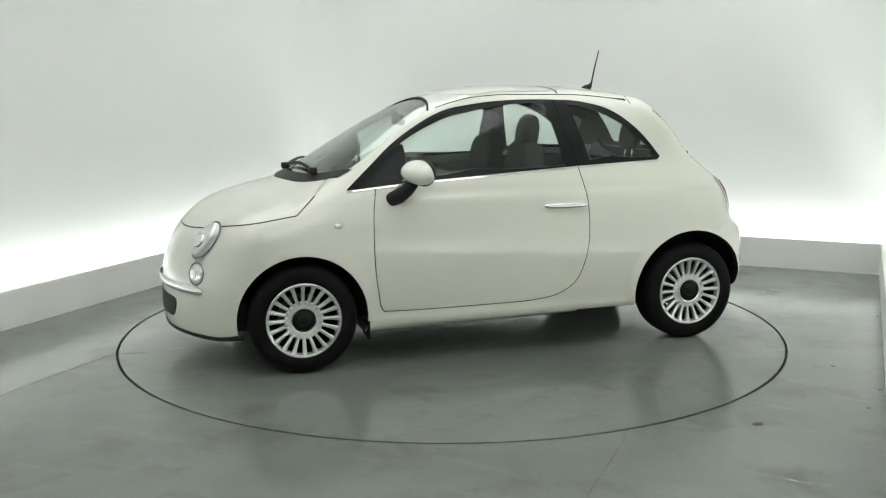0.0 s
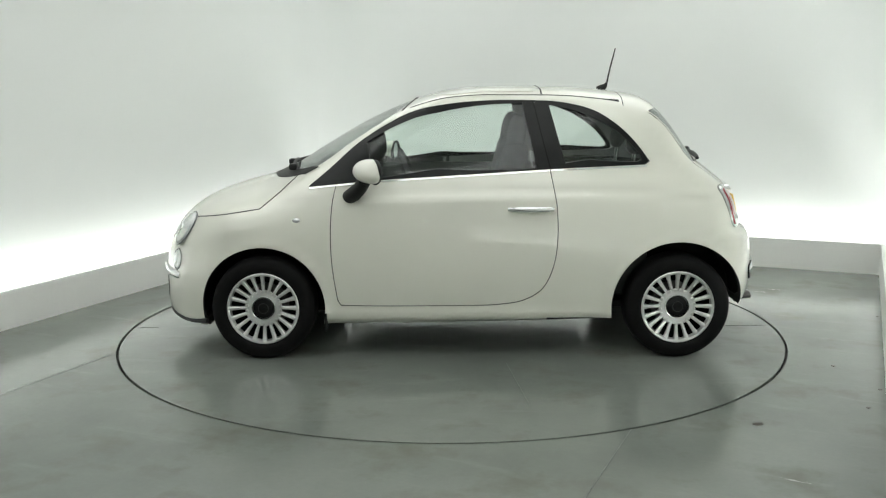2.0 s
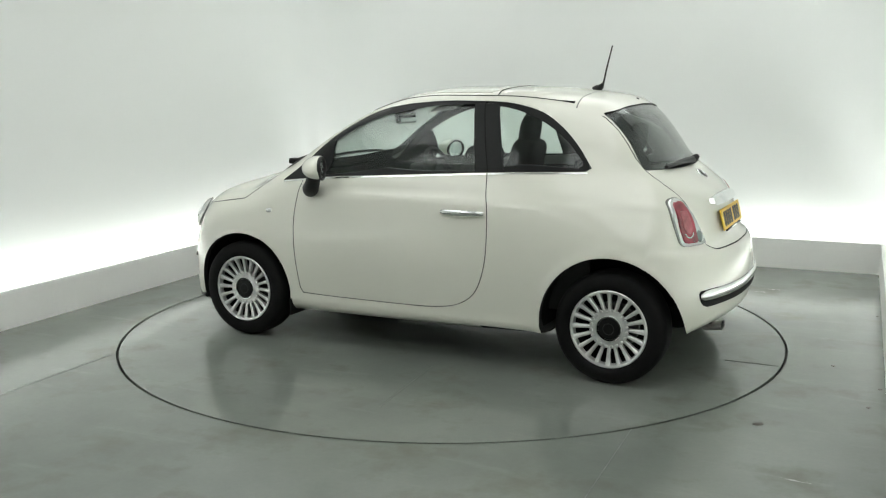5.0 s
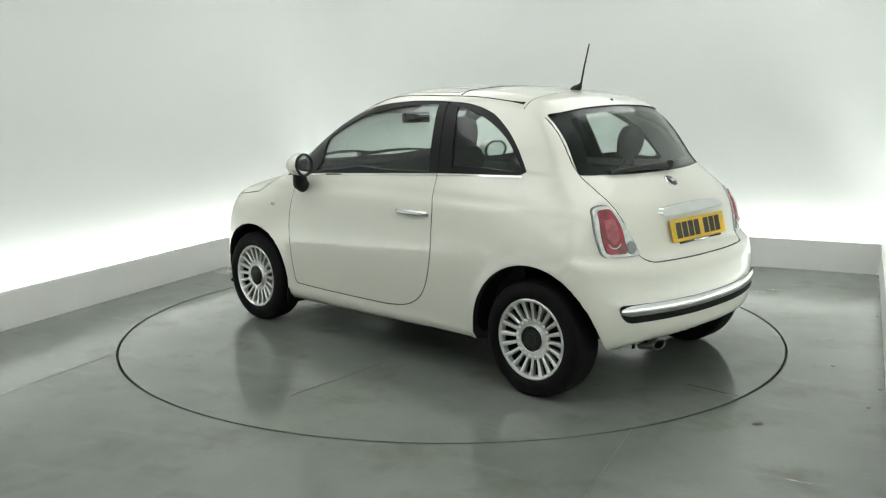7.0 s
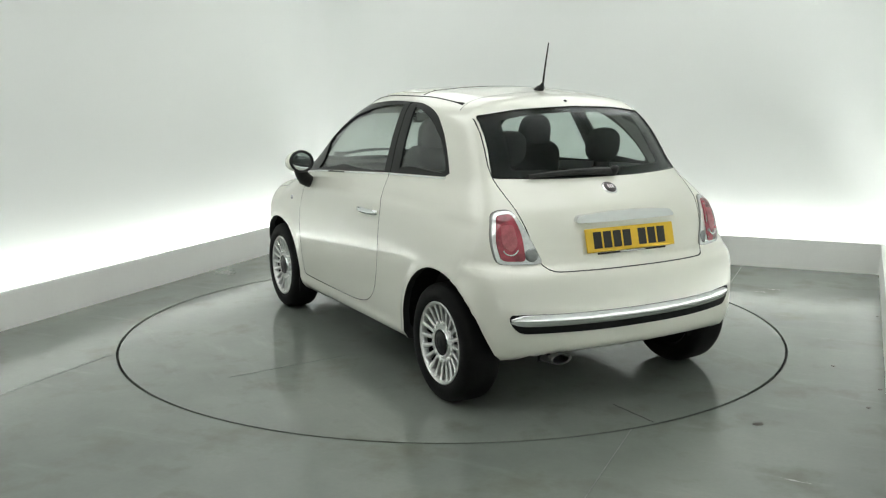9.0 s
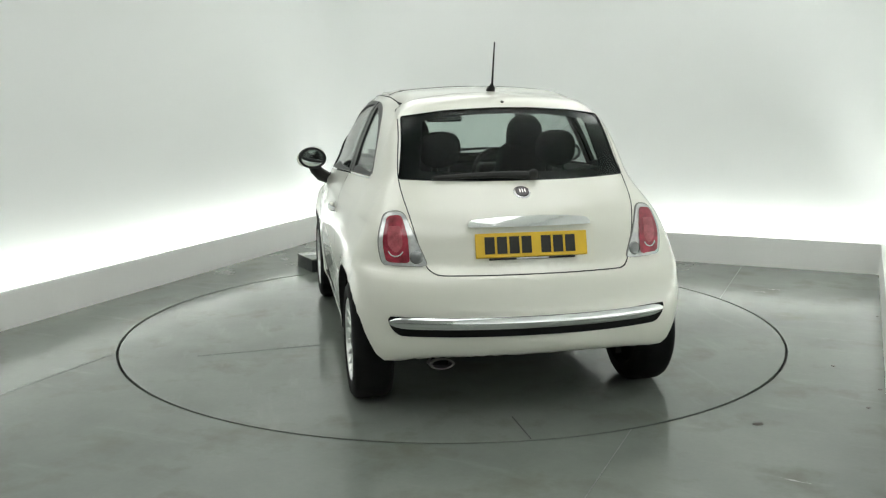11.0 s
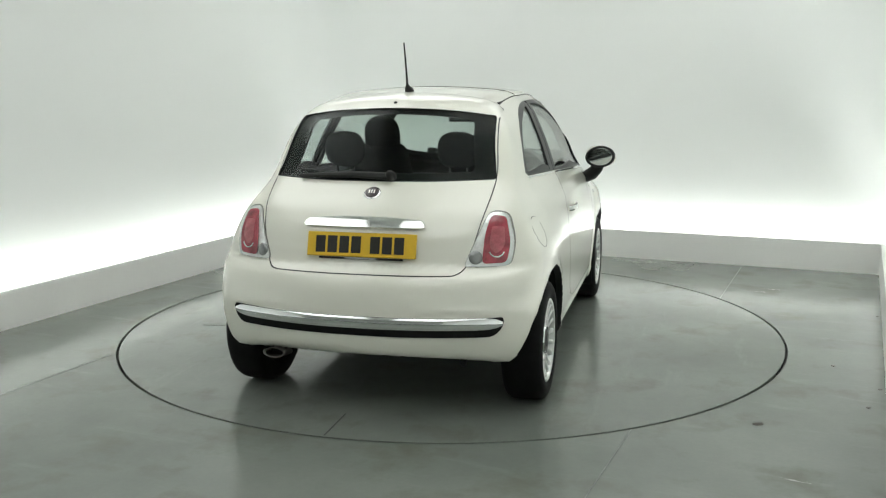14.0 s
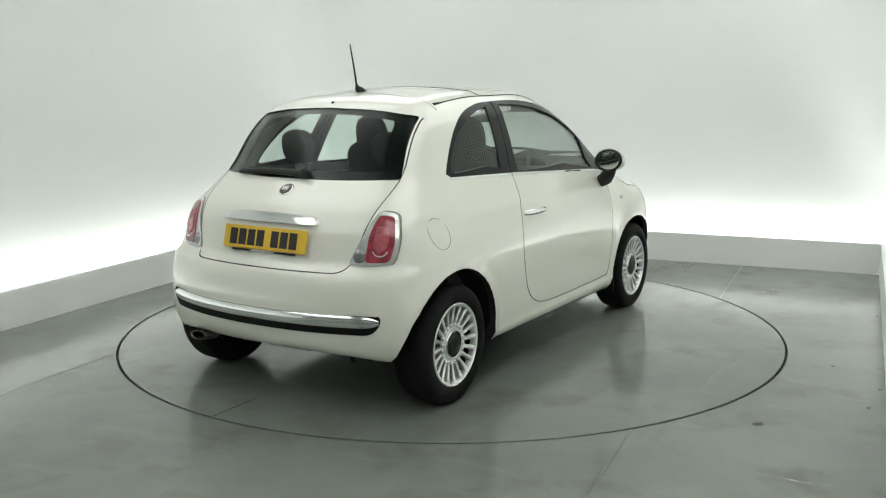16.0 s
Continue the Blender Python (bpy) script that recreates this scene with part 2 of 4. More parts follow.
def loop_wall(off, z0, z1, thick, r=0.02, name="wall", mat_=None, open_front=False, steps=10):
    """Upright band round the room at a distance outside the upstand line, with rounded corners."""
    poly = [(-off, off), (ROOM_W + off, off), (ROOM_W + off, -ROOM_L), (-off, -ROOM_L)]
    a = rounded(poly, [r, r, 0.02, 0.02], steps)
    b = rounded([(-off - thick, off + thick), (ROOM_W + off + thick, off + thick), (ROOM_W + off + thick, -ROOM_L - thick), (-off - thick, -ROOM_L - thick)], [r + thick, r + thick, 0.02, 0.02], steps)
    k = len(a)
    v = [(*p, z) for z in (z0, z1) for ring in (a, b) for p in ring]
    f = []
    for i in range(k):
        j = (i + 1) % k
        f += [(i, j, 2 * k + j, 2 * k + i), (k + i, k + j, 3 * k + j, 3 * k + i), (2 * k + i, 2 * k + j, 3 * k + j, 3 * k + i), (i, j, k + j, k + i)]
    return place(mesh_object(name, v, f, mat_, smooth=True))


def room():
    R = 2.0205
    # floor with a round opening for the turntable
    n = 128
    ring = [(R + 0.008) * np.array([math.cos(2 * math.pi * i / n), math.sin(2 * math.pi * i / n)]) for i in range(n)]
    inv = ROOM.inverted()
    bm = bmesh.new()
    inner = [bm.verts.new(inv @ Vector((*p, 0))) for p in ring]
    outer = []
    c = inv @ Vector((0, 0, 0))
    x0, x1, y0, y1 = -TROUGH - 0.3, ROOM_W + TROUGH + 0.3, -ROOM_L - 0.3, TROUGH + 0.3
    for v in inner:
        d = (v.co - c).normalized()
        k = min([(x1 - c.x) / d.x if d.x > 1e-6 else 1e9, (x0 - c.x) / d.x if d.x < -1e-6 else 1e9, (y1 - c.y) / d.y if d.y > 1e-6 else 1e9, (y0 - c.y) / d.y if d.y < -1e-6 else 1e9])
        outer.append(bm.verts.new(c + d * k))
    low = [bm.verts.new(v.co - Vector((0, 0, 0.03))) for v in inner]
    for i in range(n):
        j = (i + 1) % n
        bm.faces.new((inner[i], inner[j], outer[j], outer[i]))
        bm.faces.new((inner[i], inner[j], low[j], low[i]))
    for cx, cy in ((x0, y0), (x0, y1), (x1, y0), (x1, y1)):
        a = min((v for v in outer if abs(v.co.x - cx) < 1e-4), key=lambda v: abs(v.co.y - cy))
        b = min((v for v in outer if abs(v.co.y - cy) < 1e-4), key=lambda v: abs(v.co.x - cx))
        if a is not b:
            bm.faces.new((a, b, bm.verts.new((cx, cy, 0))))
    bmesh.ops.recalc_face_normals(bm, faces=bm.faces)
    me = bpy.data.meshes.new("floor")
    bm.to_mesh(me)
    bm.free()
    me.materials.append(M_FLOOR)
    floor = place(new("floor", me))
    tagged(floor, "grey-green glossy epoxy floor with faint stains", "floor", kind="structure")
    pit = mesh_object("turntable_pit", [(*(p * 1.01), -0.028) for p in ring], [range(n)], M_GAP)
    tagged(pit, "dark gap around the turntable in the floor", "gap", kind="structure")
    tagged(loop_wall(0.0, 0.0, KERB_H, KERB_T, 0.015, "kerb", M_KERB, steps=4), "low white-painted upstand hiding the cove lights", "kerb", kind="structure")
    tagged(loop_wall(TROUGH, 0.0, ROOM_H, 0.12, 0.35, "wall", M_WALL, steps=16), "smooth matt white studio wall with rounded corner", "wall", kind="structure")
    v = [(x, y, z) for z in (ROOM_H, ROOM_H + 0.1) for x, y in ((-0.6, 0.6), (ROOM_W + 0.6, 0.6), (ROOM_W + 0.6, -ROOM_L - 0.4), (-0.6, -ROOM_L - 0.4))]
    f = [(0, 1, 2, 3), (4, 5, 6, 7), (0, 1, 5, 4), (1, 2, 6, 5), (2, 3, 7, 6), (3, 0, 4, 7)]
    tagged(place(mesh_object("ceiling", v, f, M_WALL)), "plain white ceiling", "ceiling", kind="structure")
    # unseen grey board behind the camera, added to set bounce and reflections
    v = [(x, y, z) for z in (0.0, ROOM_H) for x, y in ((-0.2, -ROOM_L + 0.06), (ROOM_W + 0.2, -ROOM_L + 0.06), (ROOM_W + 0.2, -ROOM_L + 0.01), (-0.2, -ROOM_L + 0.01))]
    tagged(place(mesh_object("bounce_board", v, f, M_END)), "unseen plain grey board added behind the camera to shape the light", "wall", kind="structure")
    sensor = place(new("wall_sensor"))
    tagged(sensor, "small grey sensor box on the white wall", "sensor")
    part("housing", box_bm(5.035, 5.12, 0.03, 0.13, 1.385, 1.54, 0.012, 3), M_KERB, sensor)
    part("bracket", box_bm(5.06, 5.10, 0.128, 0.235, 1.44, 1.48, 0.004), M_KERB, sensor)
    # light strips lying behind the upstand
    for name, x0, x1, y0, y1 in (("back", 0.05, ROOM_W - 0.05, 0.10, 0.15), ("left", -0.15, -0.10, -ROOM_L + 0.4, -0.05), ("right", ROOM_W + 0.10, ROOM_W + 0.15, -ROOM_L + 0.1, -0.05)):
        root = place(new("cove_light"))
        tagged(root, "bright white linear cove light behind the upstand", "light", "cove lights")
        part("housing", box_bm(x0 - 0.01, x1 + 0.01, y0 - 0.01, y1 + 0.01, 0.0, 0.05, 0.004), M_KERB, root)
        part("diffuser", box_bm(x0, x1, y0, y1, 0.0505, 0.07, 0.004), M_LED_SIDE if name == "right" else M_LED, root)
    # unseen glowing panels under the ceiling, added as soft overhead fill
    for ux in (1.3, 3.77):
        for vy in (-1.3, -4.2, -7.1):
            root = place(new("ceiling_fill"))
            tagged(root, "unseen white ceiling panel added as soft overhead fill light", "light", "ceiling lights")
            part("frame", box_bm(ux - 0.92, ux + 0.92, vy - 1.27, vy + 1.27, ROOM_H - 0.05, ROOM_H, 0.004), M_KERB, root)
            part("diffuser", box_bm(ux - 0.9, ux + 0.9, vy - 1.25, vy + 1.25, ROOM_H - 0.056, ROOM_H - 0.0505), M_PANEL, root)


def turntable():
    R, n = 2.0205 - 0.008, 128
    root = new("turntable")
    tagged(root, "round grey-green floor turntable under the car", "turntable")
    bm = bmesh.new()
    top = [bm.verts.new((R * math.cos(2 * math.pi * i / n), R * math.sin(2 * math.pi * i / n), 0)) for i in range(n)]
    low = [bm.verts.new((v.co.x, v.co.y, -0.024)) for v in top]
    bm.faces.new(top)
    bm.faces.new(low)
    for i in range(n):
        bm.faces.new((top[i], top[(i + 1) % n], low[(i + 1) % n], low[i]))
    part("deck", bm, M_DECK, root, smooth=False)
    # short joints in the deck
    for (x0, y0), (x1, y1), w in (((-2.0, 0.055), (-1.72, 0.062), 0.005), ((2.0, 0.05), (1.86, 0.05), 0.004), ((-0.386, 1.55), (-0.31, 0.86), 0.002)):
        bm = box_bm(0, math.hypot(x1 - x0, y1 - y0), -w / 2, w / 2, 0.0, 0.0012)
        part("joint", move_bm(bm, pose(x0, y0, 0.0005, 0, 0, math.degrees(math.atan2(y1 - y0, x1 - x0)))), M_GAP if w > 0.0045 else M_JOINT, root, "dark joint in the deck", smooth=False)
    return root


def blot(cx, cy, a, b, turn, label, seed):
    """Flat uneven stain on the floor."""
    rnd = random.Random(seed)
    n = 18
    pts = [(rnd.uniform(0.7, 1.15) * math.cos(2 * math.pi * i / n), rnd.uniform(0.7, 1.15) * math.sin(2 * math.pi * i / n)) for i in range(n)]
    bm = bmesh.new()
    top = [bm.verts.new((x * a, y * b, 0.0022)) for x, y in pts]
    low = [bm.verts.new((x * a * 1.08, y * b * 1.08, 0.0)) for x, y in pts]
    bm.faces.new(top)
    for i in range(n):
        bm.faces.new((top[i], top[(i + 1) % n], low[(i + 1) % n], low[i]))
    bmesh.ops.recalc_face_normals(bm, faces=bm.faces)
    me = bpy.data.meshes.new("floor_spot")
    bm.to_mesh(me)
    bm.free()
    me.materials.append(M_SPOT)
    ob = new("floor_spot", me)
    ob.matrix_world = pose(cx, cy, 0.0, 0, 0, turn)
    tagged(ob, label, "stain", "spots on the floor")


def floor_marks():
    """Two saw-cut joints along the room and a few specks of dirt."""
    for u in (1.025, 4.03):
        d = math.sqrt(max(2.035 ** 2 - (u - 2.535) ** 2, 0))
        for v0, v1 in ((-2.73 + d, 0.0), (-ROOM_L, -2.73 - d)):
            ob = part("floor_joint", box_bm(u - 0.0022, u + 0.0022, v0, v1, 0.0002, 0.0012), M_JOINT, None, smooth=False)
            place(ob)
            tagged(ob, "thin dark saw-cut joint in the floor", "joint", kind="structure")
    blot(1.377, -1.808, 0.027, 0.019, 20, "small brown blot of dirt on the floor", 1)
    for i, (x, y) in enumerate(((2.063, -0.938), (1.961, -1.60), (2.787, 0.147), (2.135, -1.338))):
        blot(x, y, 0.011, 0.009, 40 * i, "tiny dark speck on the grey floor", 5 + i)


def control_box():
    """Low dark box on the floor just outside the turntable's edge."""
    root = new("control_box")
    tagged(root, "low dark metal box with a grey lid on the floor", "box")
    root.matrix_world = pose(-1.135, 1.715, 0, 0, 0, 29.4)
    part("casing", box_bm(0, 0.30, 0, 0.34, 0.0, 0.098, 0.005), M_BOX, root)
    part("lid", box_bm(-0.004, 0.304, -0.004, 0.344, 0.0985, 0.108, 0.003), M_FLOOR, root, "grey lid")
    part("front_plate", box_bm(0.03, 0.27, -0.006, -0.001, 0.02, 0.085, 0.002), M_PLASTIC, root)
    for x in (0.05, 0.25):
        part("screw", box_bm(x - 0.005, x + 0.005, -0.009, -0.005, 0.047, 0.057, 0.002), M_ALLOY, root)


# ---------------------------------------------------------------- the car's skin
def curve(pts):
    """Smooth function through a few points (cubic Hermite, tabulated)."""
    x, y = np.array([p[0] for p in pts], float), np.array([p[1] for p in pts], float)
    d = np.diff(y) / np.diff(x)
    m = np.r_[d[0], [0 if a * b <= 0 else 2 * a * b / (a + b) for a, b in zip(d[:-1], d[1:])], d[-1]]
    gx = np.linspace(x[0], x[-1], 800)
    i = np.clip(np.searchsorted(x, gx) - 1, 0, len(x) - 2)
    h = x[i + 1] - x[i]
    t = (gx - x[i]) / h
    gy = (2 * t ** 3 - 3 * t ** 2 + 1) * y[i] + (t ** 3 - 2 * t ** 2 + t) * h * m[i] + (-2 * t ** 3 + 3 * t ** 2) * y[i + 1] + (t ** 3 - t ** 2) * h * m[i + 1]
    return lambda q: np.interp(q, gx, gy)


AXLE_F, AXLE_R, WHEEL_R = 1.15, -1.15, 0.29
ARCH = {AXLE_F: 0.346, AXLE_R: 0.368}
Z_TOP = curve([(-1.7, 1.2), (-1.3, 1.37), (-1.1, 1.430), (-0.84, 1.476), (-0.5, 1.501), (-0.1, 1.502), (0.1, 1.485), (0.27, 1.446), (0.44, 1.387), (0.62, 1.304), (0.79, 1.21), (0.93, 1.125), (1.08, 1.033), (1.18, 0.986), (1.26, 0.966), (1.36, 0.94), (1.5, 0.897), (1.64, 0.83), (1.76, 0.74), (1.95, 0.5)])
CROWN = curve([(-1.7, 0.2), (-0.85, 0.19), (-0.4, 0.13), (0.1, 0.14), (0.4, 0.2), (0.9, 0.30), (1.2, 0.25), (1.6, 0.17), (1.95, 0.17)])
Y_SIDE = curve([(0.1, 0.93), (0.22, 0.962), (0.4, 0.99), (0.58, 1.0), (0.72, 0.995), (0.84, 0.982), (0.95, 0.950), (1.05, 0.889), (1.2, 0.815), (1.3, 0.757), (1.42, 0.68), (1.55, 0.58)])
PLAN_LOW = curve([(-1.8, 0.70), (-1.5, 0.775), (-1.15, 0.808), (-0.6, 0.803), (0.0, 0.798), (0.7, 0.792), (0.95, 0.786), (1.15, 0.797), (1.45, 0.775), (1.7, 0.70), (1.95, 0.6)])
PLAN_UP = curve([(-1.7, 0.57), (-1.25, 0.68), (-1.0, 0.737), (-0.45, 0.79), (0.0, 0.80), (0.5, 0.778), (0.9, 0.728), (1.3, 0.735), (1.95, 0.66)])
X_NOSE = curve([(0.05, 1.765), (0.14, 1.832), (0.28, 1.860), (0.45, 1.856), (0.56, 1.838), (0.65, 1.813), (0.75, 1.763), (0.85, 1.69), (1.0, 1.59)])
X_TAIL = curve([(0.1, -1.60), (0.25, -1.655), (0.40, -1.697), (0.50, -1.70), (0.60, -1.69), (0.665, -1.668), (0.71, -1.612), (0.78, -1.592), (0.85, -1.572), (0.94, -1.52), (1.02, -1.425), (1.08, -1.35), (1.25, -1.225), (1.40, -1.108), (1.5, -1.03)])
Z_LOW = curve([(-1.8, 0.318), (-1.5, 0.288), (-1.15, 0.245), (-0.75, 0.212), (0.75, 0.188), (1.15, 0.182), (1.6, 0.172), (1.9, 0.165)])


def smax(a, b, k):
    h = np.maximum(k - np.abs(a - b), 0) / k
    return np.maximum(a, b) + h * h * k * 0.25


def skin(x, y, z):
    """Signed measure of the body: below zero inside."""
    ay = np.abs(y)
    slope = (Z_TOP(x + 0.01) - Z_TOP(x - 0.01)) / 0.02
    top = (z - Z_TOP(x) + CROWN(x) * ay ** 2) / np.sqrt(1 + slope ** 2)
    w = np.clip((z - 0.66) / 0.46, 0, 1)
    w = w * w * (3 - 2 * w)
    width = Y_SIDE(z) * (PLAN_LOW(x) * (1 - w) + PLAN_UP(x) * w)
    for ax in (AXLE_F, AXLE_R):
        r = np.hypot(x - ax, z - 0.29)
        width = width + 0.010 * np.exp(-((r - ARCH[ax] - 0.007) / 0.03) ** 2)
    width = width + 0.007 * np.exp(-((z - 0.262) / 0.022) ** 2) * (np.abs(x) < 1.1) + 0.006 * np.exp(-((z - 0.905) / 0.015) ** 2)
    side = ay - width
    front = x - X_NOSE(z) + 0.195 * (ay / 0.6) ** 2.3
    rear = X_TAIL(z) - x + 0.13 * (ay / 0.65) ** 2.3
    f = smax(top, side, 0.11)
    f = smax(f, front, 0.10)
    f = smax(f, rear, 0.09)
    low = Z_LOW(x) - 0.04 * np.clip(ay / 0.74, 0, 1.1) ** 4 * np.clip((-x - 1.15) / 0.2, 0, 1)
    return smax(f, low - z, 0.05)


def skin_normal(p):
    e = 0.002
    g = np.stack([skin(p[:, 0] + (i == 0) * e, p[:, 1] + (i == 1) * e, p[:, 2] + (i == 2) * e) - skin(p[:, 0] - (i == 0) * e, p[:, 1] - (i == 1) * e, p[:, 2] - (i == 2) * e) for i in range(3)], 1)
    return g / np.maximum(np.linalg.norm(g, axis=1)[:, None], 1e-9)


def cast(start, way, level=0.0, far=1.6):
    """Where rays from inside leave the skin's level."""
    lo, hi = np.zeros(len(start)), np.full(len(start), far)
    for _ in range(34):
        mid = (lo + hi) / 2
        p = start + way * mid[:, None]
        inside = skin(p[:, 0], p[:, 1], p[:, 2]) < level
        lo, hi = np.where(inside, mid, lo), np.where(inside, hi, mid)
    return start + way * lo[:, None]


def hull(level, nu=150, nc=36, nv=120):
    """Closed quad grid on the skin's level: rays from a spine, fanned at both ends."""
    rows = []
    for i in range(1, nc):
        a = i / nc * math.pi / 2
        rows.append((-0.95, -math.cos(a), math.sin(a)))
    for i in range(nu + 1):
        rows.append((-0.95 + 2.0 * i / nu, 0.0, 1.0))
    for i in range(nc - 1, 0, -1):
        a = i / nc * math.pi / 2
        rows.append((1.05, math.cos(a), math.sin(a)))
    th = np.arange(nv) / nv * 2 * math.pi
    start, way = [], []
    for x, cx, s in rows:
        for t in th:
            start.append((x, 0, 0.62))
            way.append((cx, s * math.sin(t), s * math.cos(t)))
    start += [(-0.95, 0, 0.62), (1.05, 0, 0.62)]
    way += [(-1, 0, 0), (1, 0, 0)]
    v = cast(np.array(start), np.array(way), level)
    n = len(rows)
    f = [(i * nv + j, i * nv + (j + 1) % nv, (i + 1) * nv + (j + 1) % nv, (i + 1) * nv + j) for i in range(n - 1) for j in range(nv)]
    f += [(n * nv, (j + 1) % nv, j) for j in range(nv)]
    f += [(n * nv + 1, (n - 1) * nv + j, (n - 1) * nv + (j + 1) % nv) for j in range(nv)]
    return v, f


def prism(outline, axis, lo, hi):
    """Closed prism object of a 2D outline, drawn out along an axis; a cutter that is removed after use."""
    n = len(outline)
    put = {0: lambda p, h: (h, p[0], p[1]), 1: lambda p, h: (p[0], h, p[1]), 2: lambda p, h: (p[0], p[1], h)}[axis]
    v = [put(p, lo) for p in outline] + [put(p, hi) for p in outline]
    f = [tuple(range(n)), tuple(range(2 * n - 1, n - 1, -1))] + [(i, (i + 1) % n, n + (i + 1) % n, n + i) for i in range(n)]
    return mesh_object("cutter", v, f, M_DARK)


def carve(source, steps, name, parent, mat_, label=""):
    """Mesh of source after cutting steps [(operation, cutter)]; its skin faces take the skin's own normals."""
    ob = new(name, source.copy())
    for op, cut in steps:
        mod = ob.modifiers.new("cut", "BOOLEAN")
        mod.operation, mod.object, mod.solver = op, cut, "EXACT"
    dg = bpy.context.evaluated_depsgraph_get()
    me = bpy.data.meshes.new_from_object(ob.evaluated_get(dg))
    ob.modifiers.clear()
    ob.data = me
    me.materials.clear()
    me.materials.append(mat_)
    me.shade_smooth()
    k = len(me.polygons)
    nrm, cen = np.zeros(k * 3), np.zeros(k * 3)
    me.polygons.foreach_get("normal", nrm)
    me.polygons.foreach_get("center", cen)
    nrm, cen = nrm.reshape(-1, 3), cen.reshape(-1, 3)
    co = np.zeros(len(me.vertices) * 3)
    me.vertices.foreach_get("co", co)
    co = co.reshape(-1, 3)
    vn = skin_normal(co)
    fn = skin_normal(cen)
    val = skin(cen[:, 0], cen[:, 1], cen[:, 2])
    good = (np.sum(nrm * fn, 1) > 0.75) & (val > -0.012)
    loops = np.zeros((len(me.loops), 3))
    vi = np.zeros(len(me.loops), int)
    me.loops.foreach_get("vertex_index", vi)
    tot, st = np.zeros(k, int), np.zeros(k, int)
    me.polygons.foreach_get("loop_total", tot)
    me.polygons.foreach_get("loop_start", st)
    owner = np.repeat(np.arange(k), tot)
    loops = np.where(good[owner][:, None], vn[vi], nrm[owner])
    # dark inside and underneath; cut edges too, as shade in the panel gaps
    for extra in (M_TRIM, M_DARK, M_LINING):
        me.materials.append(extra)
    idx = np.where((nrm[:, 2] < -0.9) & (np.abs(cen[:, 0]) < 0.7) & (cen[:, 2] < 0.3), 2, np.where(good, 0, np.where((cen[:, 2] > 1.0) & (name in ("body", "door")) & (val < -0.02), 3, 1)))
    me.polygons.foreach_set("material_index", idx)
    me.normals_split_custom_set([tuple(q) for q in loops])
    ob.parent = parent
    if label:
        tagged(ob, label)
    return ob


def on_skin(pts, axis, sign, level):
    """2D points put on the skin along an axis: 1 sideways (x, z), 0 lengthways (y, z), 2 from above (x, y)."""
    p = np.asarray(pts, float)
    start = np.zeros((len(p), 3))
    way = np.zeros((len(p), 3))
    if axis == 1:
        start[:, 0], start[:, 2] = p[:, 0], p[:, 1]
    elif axis == 0:
        start[:, 1], start[:, 2] = p[:, 0], p[:, 1]
    else:
        start[:, 0], start[:, 1], start[:, 2] = p[:, 0], p[:, 1], 0.6
    way[:, axis] = sign
    return cast(start, way, level, 2.2)


def patch(outline, axis, sign, outer, inner, rings=5, hole=None):
    """Curved plate that follows the skin between two levels inside an outline (or between outline and hole)."""
    o = np.asarray(outline, float)
    c = o.mean(0)
    k = len(o)
    bm = bmesh.new()
    sheets = []
    for lev in (outer, inner):
        rows = []
        for r in range(rings + 1):
            t = r / rings
            q = o + (hole - o) * t if hole is not None else c + (o - c) * (1 - t * 0.97)
            rows.append([bm.verts.new(v) for v in on_skin(q, axis, sign, lev)])
        for a, b in zip(rows[:-1], rows[1:]):
            for i in range(k):
                bm.faces.new((a[i], a[(i + 1) % k], b[(i + 1) % k], b[i]))
        if hole is None:
            bm.faces.new(rows[-1])
        sheets.append(rows)
    for e in ((0, -1) if hole is not None else (0,)):
        a, b = sheets[0][e], sheets[1][e]
        for i in range(k):
            bm.faces.new((a[i], a[(i + 1) % k], b[(i + 1) % k], b[i]))
    return bm


def strip(path, axis, sign, width, outer, inner):
    """Narrow band on the skin along an open 2D path."""
    p = np.asarray(path, float)
    t = np.gradient(p, axis=0)
    t /= np.hypot(t[:, 0], t[:, 1])[:, None]
    n = np.stack([-t[:, 1], t[:, 0]], 1)
    w = np.asarray(width if np.ndim(width) else np.full(len(p), width))[:, None] / 2
    bm = bmesh.new()
    e = [[bm.verts.new(v) for v in on_skin(p + n * w * s, axis, sign, lev)] for lev in (outer, inner) for s in (1, -1)]
    a, b, c, d = e
    for i in range(len(p) - 1):
        for u, v in ((a, b), (b, d), (d, c), (c, a)):
            bm.faces.new((u[i], u[i + 1], v[i + 1], v[i]))
    bm.faces.new((a[0], b[0], d[0], c[0]))
    bm.faces.new((a[-1], b[-1], d[-1], c[-1]))
    return bm


# outlines in the car's own space (x ahead, y to its left, z up)
SIDE_LIGHT = np.vstack([
    spline([(0.89, 0.958), (0.73, 0.975), (0.487, 0.997), (0.142, 1.017), (-0.173, 1.035), (-0.459, 1.050), (-0.81, 1.062), (-0.975, 1.067)], 4),
    spline([(-1.002, 1.085), (-0.925, 1.19), (-0.826, 1.287), (-0.695, 1.368), (-0.52, 1.412), (-0.359, 1.422), (-0.171, 1.425), (-0.015, 1.418), (0.14, 1.402), (0.300, 1.370), (0.459, 1.296), (0.617, 1.195), (0.772, 1.060), (0.885, 0.966)], 4)])
